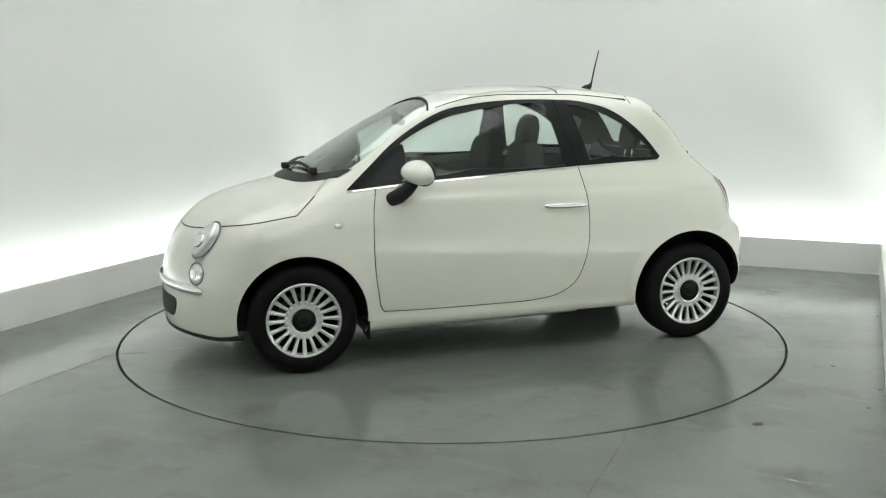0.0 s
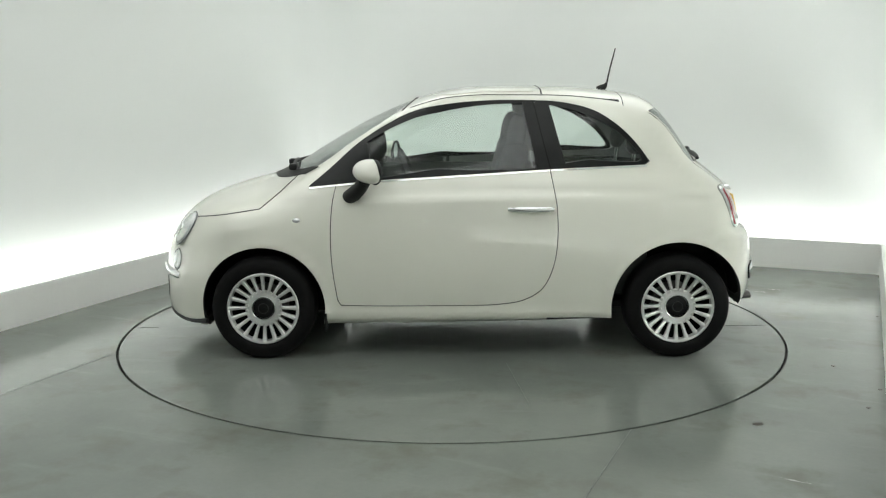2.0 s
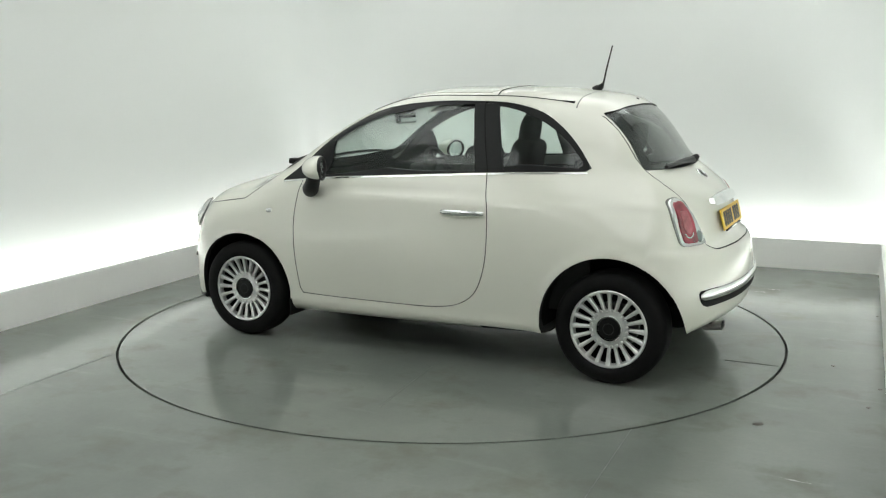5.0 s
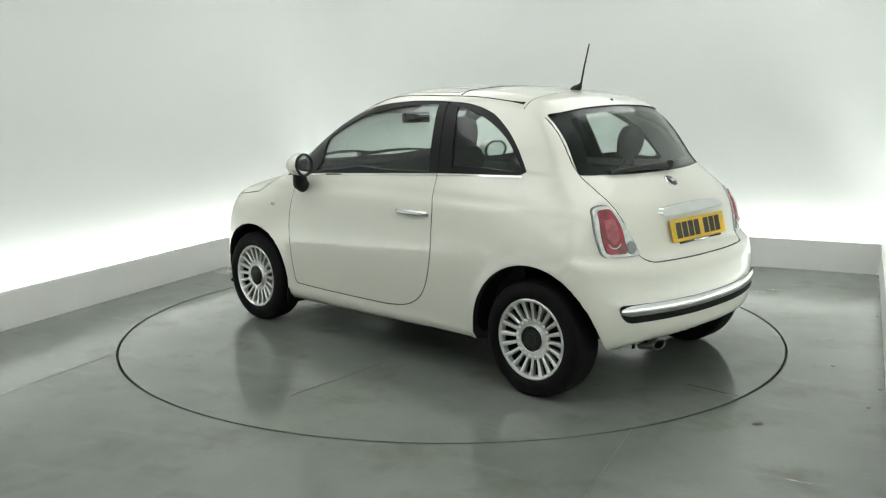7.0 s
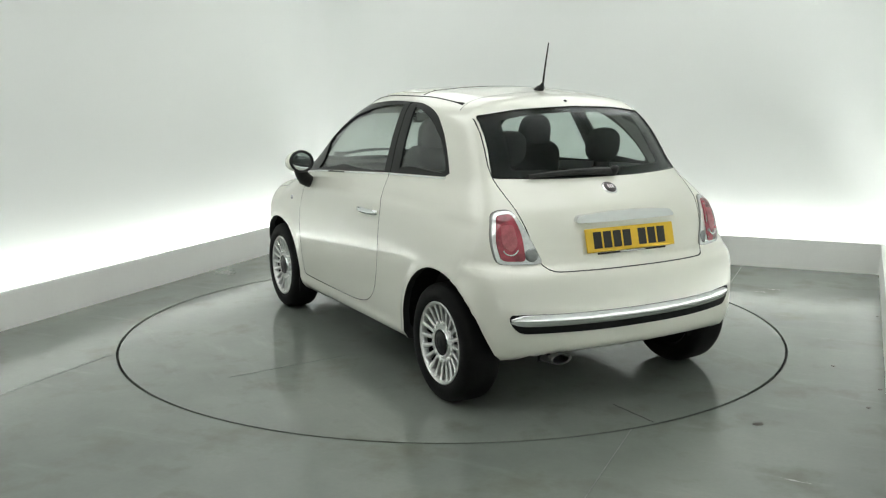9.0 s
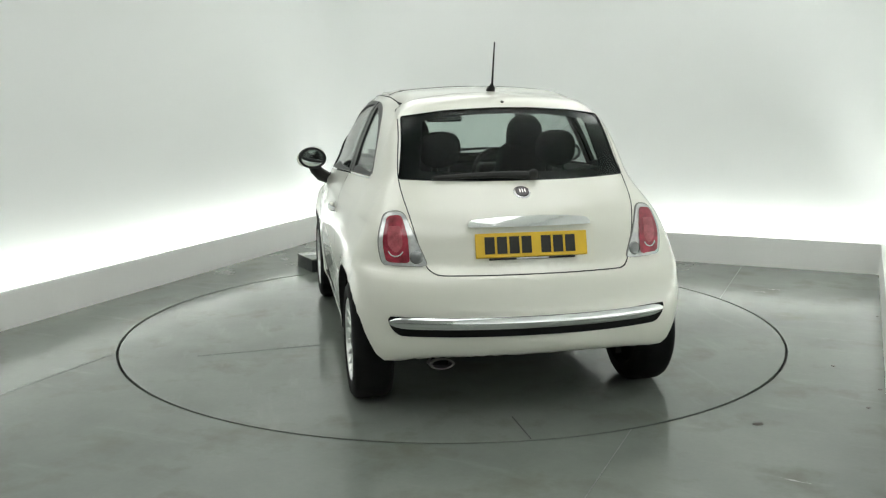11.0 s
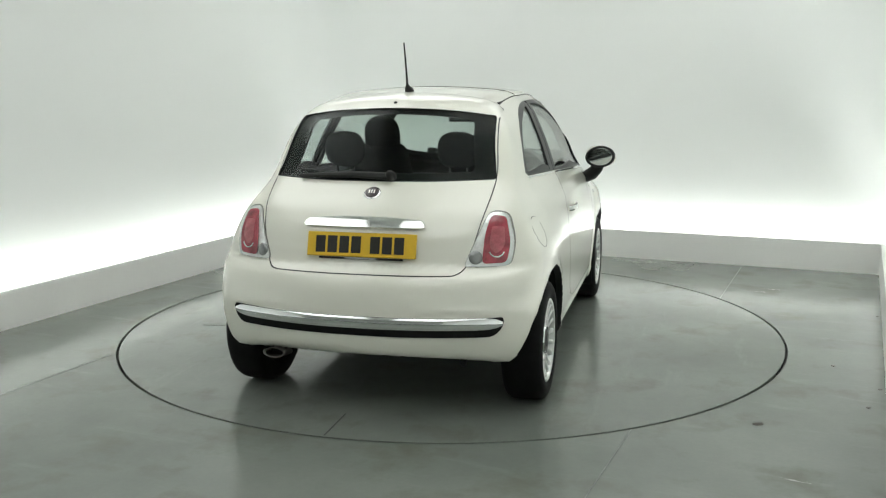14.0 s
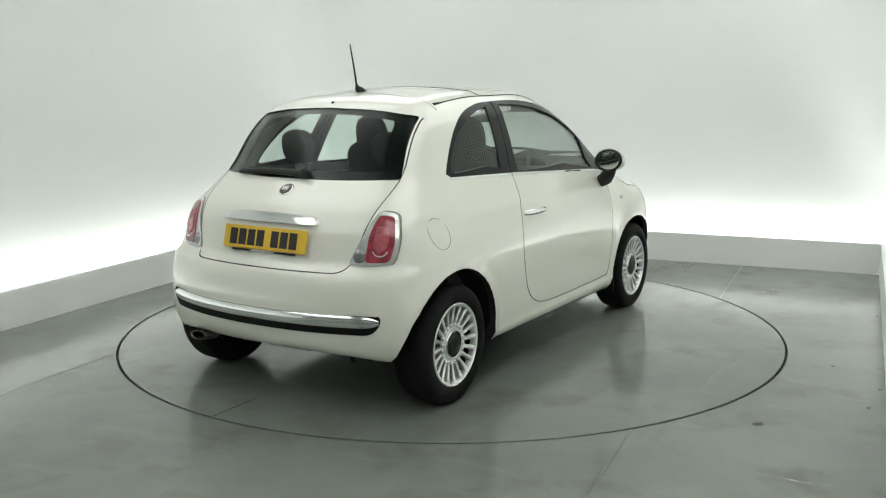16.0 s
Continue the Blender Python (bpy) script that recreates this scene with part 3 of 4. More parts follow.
DOOR = np.vstack([
    spline([(0.735, 0.978), (0.757, 0.86), (0.766, 0.70), (0.760, 0.52), (0.735, 0.33)], 6),
    spline([(0.715, 0.303), (0.47, 0.299), (0.0, 0.301), (-0.17, 0.308), (-0.30, 0.332), (-0.40, 0.395), (-0.455, 0.50), (-0.482, 0.64), (-0.482, 0.83), (-0.462, 0.96), (-0.447, 1.052)], 6),
    [(-0.44, 1.10), (-0.40, 1.30), (0.3, 1.20), (0.72, 1.0)]])
SCREEN = rounded([(1.20, 0.0), (1.12, 0.36), (0.90, 0.60), (0.42, 0.50), (0.33, 0.30), (0.30, 0.0), (0.33, -0.30), (0.42, -0.50), (0.90, -0.60), (1.12, -0.36)], 0.12, 5)
REAR_LIGHT = rounded([(0.553, 1.075), (0.527, 1.20), (0.505, 1.362), (0.30, 1.392), (0.0, 1.403), (-0.30, 1.392), (-0.505, 1.362), (-0.527, 1.20), (-0.553, 1.075), (-0.25, 1.066), (0.25, 1.066)], [0.015, 0.1, 0.02, 0.1, 0.1, 0.1, 0.02, 0.1, 0.015, 0.1, 0.1], 4)
TAILGATE = rounded([(0.563, 1.05), (0.505, 0.80), (0.47, 0.675), (-0.47, 0.675), (-0.505, 0.80), (-0.563, 1.05), (-0.514, 1.38), (-0.48, 1.44), (-0.47, 1.7), (0.47, 1.7), (0.48, 1.44), (0.514, 1.38)], [0.1, 0.1, 0.06, 0.06, 0.1, 0.1, 0.1, 0.05, 0.02, 0.02, 0.05, 0.1], 5)
BONNET = np.array([(1.52, 0.785), (1.16, 0.838), (1.05, 0.93), (0.95, 1.03), (0.95, 1.3), (2.0, 1.3), (2.0, 0.735), (1.76, 0.735)])


def circle(cx, cz, r, n=48):
    return np.array([(cx + r * math.cos(2 * math.pi * i / n), cz + r * math.sin(2 * math.pi * i / n)) for i in range(n)])


def car_shell(car):
    v, f = hull(0.0)
    w, g = hull(-0.035, 90, 24, 80)
    n = len(v)
    both = mesh_object("shell", np.vstack([v, w]), f, M_PAINT)
    shell = bpy.data.meshes.new("shell")
    shell.from_pydata([tuple(p) for p in np.vstack([v, w])], [], [tuple(q) for q in f] + [tuple(n + i for i in reversed(q)) for q in g])
    bm = bmesh.new()
    bm.from_mesh(shell)
    outer = [q for q in bm.faces if all(x.index < n for x in q.verts)]
    bm.normal_update()
    # outward for the outside, inward for the inside
    if sum((q.calc_center_median() - Vector((0, 0, 0.62))).dot(q.normal) for q in outer) < 0:
        bmesh.ops.reverse_faces(bm, faces=bm.faces[:])
    bm.to_mesh(shell)
    bm.free()
    bpy.data.objects.remove(both)
    holes, cutters = [], []

    def cutter(*a):
        c = prism(*a)
        cutters.append(c)
        return c

    for s in (1, -1):
        holes.append(("DIFFERENCE", cutter(SIDE_LIGHT, 1, 0.3 * s, 1.2 * s)))
        for ax in (AXLE_F, AXLE_R):
            r = ARCH[ax]
            low = [(ax + r * math.cos(a), 0.29 + r * math.sin(a)) for a in np.linspace(-0.35, math.pi + 0.35, 40)]
            low = [(ax + r - 0.02, 0.05)] + low + [(ax - r + 0.02, 0.05)]
            holes.append(("DIFFERENCE", cutter(np.array(low), 1, 0.46 * s, 1.2 * s)))
    holes.append(("DIFFERENCE", cutter(SCREEN, 2, 0.7, 2.0)))
    holes.append(("DIFFERENCE", cutter(REAR_LIGHT, 0, -2.2, -0.6)))
    doors = [(s, cutter(DOOR, 1, 0.5 * s, 1.2 * s), cutter(inset(dense(DOOR, 0.02), 0.0045), 1, 0.5 * s, 1.2 * s)) for s in (1, -1)]
    gate = cutter(TAILGATE, 0, -2.2, -0.868), cutter(inset(dense(TAILGATE, 0.02), 0.0045), 0, -2.2, -0.8725)
    hood = cutter(BONNET, 1, -1.0, 1.0), cutter(inset(dense(BONNET, 0.02), 0.005), 1, -1.0, 1.0)
    cuts = holes + [("DIFFERENCE", d[1]) for d in doors] + [("DIFFERENCE", gate[0]), ("DIFFERENCE", hood[0])]
    made = {"body": carve(shell, cuts, "body", car, M_PAINT)}
    for s, _, inner in doors:
        made["door", s] = carve(shell, [("INTERSECT", inner)] + [holes[0 if s > 0 else 3]] + [holes[1 if s > 0 else 4]], "door", car, M_PAINT)
    made["tailgate"] = carve(shell, [("INTERSECT", gate[1]), holes[7]], "tailgate", car, M_PAINT)
    made["bonnet"] = carve(shell, [("INTERSECT", hood[1]), holes[6]], "bonnet", car, M_PAINT)
    for c in cutters:
        bpy.data.objects.remove(c)
    return made


def wheel(car, x, s):
    """A wheel as tyre, rim with twenty spokes, cap and disc; s is the side."""
    hubm = pose(x, 0.70 * s, WHEEL_R) @ (pose(0, 0, 0) if s > 0 else pose(0, 0, 0, 0, 0, 180))
    w = part("wheel", lathe([(0.0, -0.04), (0.125, -0.04), (0.125, -0.015), (0.0, -0.015)], 32), M_DISC, car)
    w.matrix_local = hubm
    prof = [(0.197, 0.082), (0.21, 0.094), (0.235, 0.098), (0.262, 0.094), (0.279, 0.083), (0.288, 0.066), (0.290, 0.04), (0.290, 0.0), (0.290, -0.04), (0.288, -0.066), (0.279, -0.083), (0.26, -0.094), (0.21, -0.094), (0.197, -0.082), (0.19, -0.06), (0.19, 0.06), (0.197, 0.082)]
    part("tyre", lathe(prof, 64), M_RUBBER, w)
    # barrel coloured black to stand for the shade between the spokes
    part("barrel", lathe([(0.192, 0.055), (0.181, 0.055), (0.178, -0.02), (0.13, -0.045), (0.13, -0.05), (0.181, -0.07), (0.192, -0.07), (0.192, 0.055)], 48), M_DARK, w)
    rim = lathe([(0.192, 0.06), (0.199, 0.082), (0.202, 0.088), (0.197, 0.0915), (0.187, 0.088), (0.183, 0.078), (0.182, 0.058), (0.192, 0.06)], 64)
    bowl = lathe([(0.0, 0.055), (0.058, 0.062), (0.080, 0.069), (0.094, 0.068), (0.099, 0.058), (0.06, 0.04), (0.0, 0.04)], 48)
    me = bpy.data.meshes.new("tmp")
    bowl.to_mesh(me)
    bowl.free()
    rim.from_mesh(me)
    bpy.data.meshes.remove(me)
    rob = part("rim", rim, M_ALLOY, w)
    bm = bmesh.new()
    sec = [(0.088, 0.0075, 0.068, 0.042), (0.12, 0.0086, 0.072, 0.05), (0.16, 0.0100, 0.078, 0.055), (0.182, 0.0120, 0.084, 0.055), (0.190, 0.017, 0.087, 0.055)]
    rows = []
    for r, hw, yo, yi in sec:
        rows.append([bm.verts.new(p) for p in ((r, yi, -hw), (r, yo - 0.004, -hw), (r, yo, -hw * 0.55), (r, yo, hw * 0.55), (r, yo - 0.004, hw), (r, yi, hw))])
    for a, b in zip(rows[:-1], rows[1:]):
        for j in range(6):
            bm.faces.new((a[j], a[(j + 1) % 6], b[(j + 1) % 6], b[j]))
    bm.faces.new(rows[0])
    bm.faces.new(rows[-1])
    spoke = part("spoke", bm, M_ALLOY, rob)
    for i in range(1, 20):
        o = new("spoke", spoke.data)
        o.parent = rob
        o.matrix_local = pose(0, 0, 0, 0, 18 * i, 0)
    part("centre_cap", lathe([(0.0, 0.082), (0.035, 0.081), (0.055, 0.077), (0.061, 0.062), (0.0, 0.060)], 40), M_BLACK, w, "dark grey wheel centre cap")
    part("cap_emblem", lathe([(0.026, 0.0815), (0.027, 0.0828), (0.030, 0.0826), (0.031, 0.0805), (0.026, 0.0815)], 32), M_TRIM, w)
    bm = lathe([(0.0, 0.064), (0.0085, 0.064), (0.0105, 0.070), (0.0075, 0.0745), (0.0, 0.0755)], 12)
    stub = part("hub_stub", move_bm(bm, pose(0.094 * math.cos(math.radians(9)), 0, -0.094 * math.sin(math.radians(9)))), M_ALLOY, rob)
    for i in range(1, 20):
        o = new("hub_stub", stub.data)
        o.parent = rob
        o.matrix_local = pose(0, 0, 0, 0, 18 * i, 0)
    part("cap_ring", lathe([(0.060, 0.062), (0.062, 0.0775), (0.066, 0.0785), (0.069, 0.074), (0.070, 0.062), (0.060, 0.062)], 40), M_CHROME, w)
    return w


# ---------------------------------------------------------------- the car's parts
def clip_half(poly, nx, ny, d):
    """The part of a closed outline where nx*x + ny*y >= d."""
    out = []
    k = len(poly)
    for i in range(k):
        a, b = poly[i], poly[(i + 1) % k]
        fa, fb = nx * a[0] + ny * a[1] - d, nx * b[0] + ny * b[1] - d
        if fa >= 0:
            out.append(a)
        if fa * fb < 0:
            out.append(a + (b - a) * fa / (fa - fb))
    return np.array(out)


def facing(p, normal, upward):
    """Pose at p whose y points along the normal and whose z leans to upward."""
    y = Vector(normal).normalized()
    z = Vector(upward)
    z = (z - y * z.dot(y)).normalized()
    x = y.cross(z)
    m = Matrix((x, y, z)).transposed().to_4x4()
    m.translation = p
    return m


def dome(a, b, depth, n=40):
    """Oval lens dome in x and z, bulging to +y."""
    bm = lathe([(0.001, -0.25), (1.0, -0.25), (1.0, 0.0), (0.95, 0.35), (0.8, 0.65), (0.5, 0.9), (0.001, 1.0)], n)
    return move_bm(bm, Matrix.Diagonal((a, depth, b, 1)))


def hoop(a, b, r, n=40):
    """Oval ring of round section in x and z."""
    bm = lathe([(1 + r / a * math.cos(q), math.sin(q)) for q in (2 * math.pi * i / 10 for i in range(11))], n)
    return move_bm(bm, Matrix.Diagonal((a, r, b, 1)))


def cushion(sx, sy, sz, bevel, segs=4):
    return box_bm(-sx / 2, sx / 2, -sy / 2, sy / 2, -sz / 2, sz / 2, bevel, segs)


# the pillar between door window and quarter window: x along it falls with height
PIL_N = np.array([0.973, -0.229])
PIL_D = float(PIL_N @ np.array([-0.447, 1.052]))


def side_details(car, made, s):
    ring = dense(SIDE_LIGHT, 0.02)
    front = clip_half(ring, *PIL_N, PIL_D + 0.004)
    back = clip_half(ring, *(-PIL_N), -(PIL_D - 0.004))
    door = made["door", s]
    for name, poly, host, mat_ in (("door_window", front, door, M_GLASS), ("quarter_window", back, car, M_GLASS)):
        o = dense(poly, 0.03)
        part(name, patch(inset(o, 0.004), 1, s, -0.010, -0.014, 6), mat_, host, "greenish tinted glass")
        c = o.mean(0)
        d = o - c
        hole = c + d * (1 - 0.040 / np.maximum(np.hypot(d[:, 0], d[:, 1]), 0.05))[:, None]
        part("window_frame", patch(inset(o, 0.0015), 1, s, -0.003, -0.022, 2, hole), M_BLACK, host, "black window surround")
    # black triangle ahead of the door window, and the dark pillar
    tri = dense(rounded([(0.872, 0.964), (0.60, 0.989), (0.545, 1.06), (0.56, 1.205), (0.61, 1.178), (0.755, 1.058)], [0.01, 0.02, 0.06, 0.02, 0.1, 0.1], 4), 0.02)
    part("corner_trim", patch(tri, 1, s, -0.0015, -0.014, 4), M_BLACK, door)
    pil = dense(np.array([(-0.375, 1.050), (-0.300, 1.410), (-0.445, 1.406), (-0.535, 1.058)]), 0.02)
    part("pillar_trim", patch(pil, 1, s, -0.0015, -0.012, 4), M_BLACK, car)
    line = spline([(-0.447, 1.052), (-0.41, 1.20), (-0.36, 1.418)], 8)
    part("pillar_seam", strip(line, 1, s, 0.006, -0.0005, -0.006), M_RUBBER, car)
    # bright strip under the windows
    for pts, host in (([(0.885, 0.953), (0.73, 0.969), (0.487, 0.991), (0.142, 1.011), (-0.173, 1.029), (-0.443, 1.043)], door), ([(-0.452, 1.044), (-0.65, 1.051), (-0.81, 1.056), (-0.985, 1.061)], car)):
        part("belt_strip", strip(spline(pts, 8), 1, s, 0.0075, 0.003, -0.006), M_CHROME, host, "thin chrome strip")
    # handle
    xs = np.linspace(-0.46, -0.212, 14)
    base = on_skin(np.stack([xs, np.full(14, 0.839)], 1), 1, s, 0.0)
    bow = np.sin(np.linspace(0, math.pi, 14)) ** 0.5
    base[:, 1] += s * (0.004 + 0.022 * bow)
    part("handle", tube(base, 0.007 + 0.003 * bow, 12, flat=1.6), M_CHROME, door, "chrome pull handle")
    part("handle_recess", patch(dense(rounded([(-0.40, 0.815), (-0.27, 0.815), (-0.27, 0.868), (-0.40, 0.868)], 0.026, 6), 0.01), 1, s, 0.0015, -0.006, 4), M_PAINT, door)
    p = on_skin([(-0.44, 0.839)], 1, s, 0.004)[0]
    part("lock", move_bm(dome(0.008, 0.008, 0.004, 16), facing(p, (0, s, 0), (0, 0, 1))), M_CHROME, door)
    # mirror on its foot
    bm = bmesh.new()
    bmesh.ops.create_uvsphere(bm, u_segments=28, v_segments=18, radius=1.0)
    for v in bm.verts:
        x, y, z = v.co
        x = max(x, -0.25)
        v.co = Vector((0.525 + x * 0.092, s * (0.862 + y * s * 0.096 - 0.02 * max(x, 0)), 1.054 + z * (0.068 if z > 0 else 0.060) + 0.012 * y * s * -1))
    lean = Matrix.Translation((0.525, s * 0.868, 0)) @ pose(0, 0, 0, 0, 0, 23 if s > 0 else -12) @ Matrix.Translation((-0.525, -s * 0.868, 0))
    move_bm(bm, lean)
    cap = part("door_mirror", bm, M_PAINT, door, "cream mirror cap on a black foot")
    back_m = lean @ facing((0.5015, s * 0.862, 1.052), (-1, 0, 0), (0, s * -0.12, 1))
    part("mirror_rim", move_bm(hoop(0.089, 0.062, 0.010), back_m), M_PLASTIC, cap)
    part("mirror_glass", move_bm(dome(0.085, 0.058, 0.003), back_m), M_MIRROR, cap)
    foot = tube([(0.565, s * 0.845, 1.005), (0.590, s * 0.825, 0.965), (0.628, s * 0.79, 0.930), (0.655, s * 0.752, 0.910)], [0.040, 0.042, 0.048, 0.045], 16, flat=0.85)
    part("mirror_foot", foot, M_PLASTIC, cap)
    # indicator on the wing
    p = on_skin([(0.952, 0.783)], 1, s, 0.0)
    part("side_indicator", move_bm(dome(0.022, 0.014, 0.008, 24), facing(p[0], skin_normal(p)[0], (0, 0, 1))), M_LENS, car, "clear side indicator lens")
    # wheel housings
    for ax in (AXLE_F, AXLE_R):
        th = np.linspace(-0.12, math.pi + 0.12, 32)
        r = ARCH[ax] + 0.005
        rim = np.stack([ax + r * np.cos(th), 0.29 + r * np.sin(th)], 1)
        out = on_skin(rim, 1, s, -0.026)
        out[:, 1] = s * np.maximum(np.abs(out[:, 1]), 0.47)
        out[:, 0], out[:, 2] = rim[:, 0], rim[:, 1]
        bm = bmesh.new()
        a = [bm.verts.new(q) for q in out]
        b = [bm.verts.new((q[0], s * 0.44, q[1])) for q in rim]
        lid = [q for q, a_ in zip(rim, th) if 0.0 <= a_ <= math.pi]
        c = [bm.verts.new((q[0], s * 0.436, q[1])) for q in lid]
        for i in range(31):
            bm.faces.new((a[i], a[i + 1], b[i + 1], b[i]))
        bm.faces.new(c)
        part("wheel_housing", bm, M_DARK, car, smooth=False)
    part("mud_flap", box_bm(0.796, 0.808, min(s * 0.63, s * 0.79), max(s * 0.63, s * 0.79), 0.160, 0.26, 0.004), M_RUBBER, car)


def front_details(car):
    for s in (1, -1):
        p = np.array([[1.625, s * 0.555, 0.715]])
        n = skin_normal(p)[0]
        p = cast(p - n * 0.3, n[None, :], 0.0)[0]
        m = facing(p, n, (-0.10, s * 0.063, 0.19))
        lamp = part("headlight", move_bm(dome(0.072, 0.112, 0.036), m), M_LENS, car, "clear oval headlight")
        part("bezel", move_bm(hoop(0.074, 0.114, 0.0045), m), M_LAMP, lamp)
        part("reflector", move_bm(dome(0.035, 0.04, 0.012), m @ pose(0, 0.033, -0.02)), M_CHROME, lamp)
        p = np.array([[1.68, s * 0.555, 0.533]])
        n = skin_normal(p)[0]
        p = cast(p - n * 0.3, n[None, :], 0.0)[0]
        m = facing(p, n, (0, 0, 1))
        fog = part("auxiliary_light", move_bm(dome(0.056, 0.056, 0.012), m), M_LENS, car, "small round clear lamp")
        part("bezel", move_bm(hoop(0.060, 0.060, 0.0035), m), M_LAMP, fog)
        part("bulb_shield", move_bm(dome(0.014, 0.03, 0.004), m @ pose(0, 0.0105, 0)), M_CHROME, fog)
        ys = np.linspace(0.10, 0.612, 20)
        q = on_skin(np.stack([s * ys, np.full(20, 0.443)], 1), 0, 1, 0.004)
        part("front_chrome_bar", tube(q, np.r_[0.012, np.full(17, 0.0135), 0.012, 0.008], 12, flat=1.75), M_CHROME, car, "chrome front bumper strip")
    part("lower_grille", patch(dense(rounded([(0.40, 0.375), (0.36, 0.265), (-0.36, 0.265), (-0.40, 0.375), (0, 0.39)], 0.04, 5), 0.03), 0, 1, 0.003, -0.02, 4), M_PLASTIC, car)
    ys = np.linspace(0.66, -0.66, 41)
    q = on_skin(np.stack([ys, np.full(41, 0.196)], 1), 0, 1, -0.004)
    path = [(1.47, 0.755, 0.215)] + [tuple(p) for p in q] + [(1.47, -0.755, 0.215)]
    part("front_lip", tube(path, 0.012, 8, flat=1.2), M_PLASTIC, car)
    # black cowl and wipers at the foot of the windscreen
    edge = spline([(0.915, 0.60), (1.04, 0.47), (1.13, 0.30), (1.185, 0.0), (1.13, -0.30), (1.04, -0.47), (0.915, -0.60)], 6)
    inner = edge - np.stack([np.full(len(edge), 0.075), 0 * edge[:, 0]], 1)
    bm = bmesh.new()
    rows = []
    for lev in (0.003, -0.02):
        for t in (0, 0.5, 1):
            rows.append([bm.verts.new(v) for v in on_skin(edge * (1 - t) + inner * t, 2, 1, lev)])
    for a, b in ((0, 1), (1, 2), (2, 5), (5, 4), (4, 3), (3, 0)):
        for i in range(len(edge) - 1):
            bm.faces.new((rows[a][i], rows[a][i + 1], rows[b][i + 1], rows[b][i]))
    part("cowl", bm, M_PLASTIC, car, "black plastic scuttle panel")
    for y0, y1, x0, x1 in ((0.40, -0.18, 1.02, 1.075), (-0.12, -0.55, 1.11, 0.93)):
        xs, ys = np.linspace(x0, x1, 12), np.linspace(y0, y1, 12)
        arm = part("wiper", tube(on_skin(np.stack([xs, ys], 1), 2, 1, 0.016), np.linspace(0.012, 0.007, 12), 8), M_PLASTIC, car)
        q = on_skin([(x0, y0)], 2, 1, 0.015)[0]
        part("wiper_cap", box_bm(q[0] - 0.022, q[0] + 0.022, q[1] - 0.03, q[1] + 0.03, q[2] - 0.01, q[2] + 0.025, 0.01, 3), M_PLASTIC, arm)


def rear_details(car, made):
    gate = made["tailgate"]
    for s in (1, -1):
        mir = lambda pts: np.array([(s * y, z) for y, z in pts])
        base = mir(dense(rounded([(0.640, 0.940), (0.560, 0.950), (0.522, 0.85), (0.468, 0.713), (0.664, 0.714), (0.680, 0.82)], [0.035, 0.03, 0.15, 0.02, 0.03, 0.1], 5), 0.012))
        # grey band drawn as the shaded gap around the lamp
        part("lamp_shut_line", patch(inset(base, -0.004), 0, -1, 0.003, -0.01, 1, inset(base, 0.003)), M_SEAM, car)
        lamp = part("tail_light", patch(base, 0, -1, 0.010, -0.01, 6), M_LENS, car, "tail light with a clear chrome-edged border")
        red = mir(dense(rounded([(0.632, 0.928), (0.570, 0.936), (0.550, 0.85), (0.546, 0.726), (0.648, 0.729), (0.663, 0.82)], [0.02, 0.02, 0.1, 0.02, 0.02, 0.08], 5), 0.01))
        part("red_lens", patch(red, 0, -1, 0.017, 0.004, 5), M_RED, lamp, "red plastic lens")
        p = on_skin([(s * 0.516, 0.752)], 0, -1, 0.010)
        part("reversing_lens", move_bm(dome(0.031, 0.031, 0.010, 24), facing(p[0], skin_normal(p)[0], (0, 0, 1))), M_LAMP, lamp)
        inner = mir(dense(rounded([(0.632, 0.886), (0.578, 0.889), (0.572, 0.80), (0.602, 0.765), (0.640, 0.80)], [0.01, 0.01, 0.03, 0.02, 0.03], 5), 0.01))
        part("indicator_lens", patch(inner, 0, -1, 0.0195, 0.012, 4), M_PINK, lamp, "paler red indicator lens")
        p = on_skin([(s * 0.604, 0.79)], 0, -1, 0.0175)
        arc = [(0.036 * math.cos(q), 0.0, 0.036 * math.sin(q)) for q in np.linspace(math.pi * 1.12, math.pi * 1.88, 14)]
        part("lens_ring", move_bm(tube(arc, 0.0028, 8), facing(p[0], skin_normal(p)[0], (0, 0, 1))), M_LENS, lamp)
    # bright bumper bar with its black underside
    ys = np.linspace(0.648, -0.648, 49)
    prof = np.clip(1 - np.abs(ys / 0.655) ** 26, 0.40, 1)
    q = on_skin(np.stack([ys, np.full(49, 0.470)], 1), 0, -1, 0.003)
    bar = part("bumper_bar", tube(q, 0.0125 * prof, 14, flat=2.3), M_CHROME, car, "chrome bumper strip")
    seat = dense(rounded([(0.655, 0.498), (0.650, 0.455), (0.612, 0.410), (-0.612, 0.410), (-0.650, 0.455), (-0.655, 0.498)], [0.012, 0.06, 0.05, 0.05, 0.06, 0.012], 5), 0.02)
    part("bumper_rubber", patch(seat, 0, -1, 0.007, -0.008, 4), M_RUBBER, bar, "black strip under the chrome")
    # handle over the plate
    top = dense(rounded([(0.292, 0.882), (-0.292, 0.882), (-0.275, 0.913), (-0.12, 0.926), (0.12, 0.926), (0.275, 0.913)], [0.01, 0.01, 0.03, 0.1, 0.1, 0.03], 5), 0.015)
    part("handle", patch(top, 0, -1, 0.026, -0.005, 5), M_CHROME, gate, "broad chrome tailgate handle")
    # number plate, its characters as plain bars
    mp = Matrix.Translation((-1.592, 0, 0.801)) @ pose(0, 0, 0, 0, 14, 0)
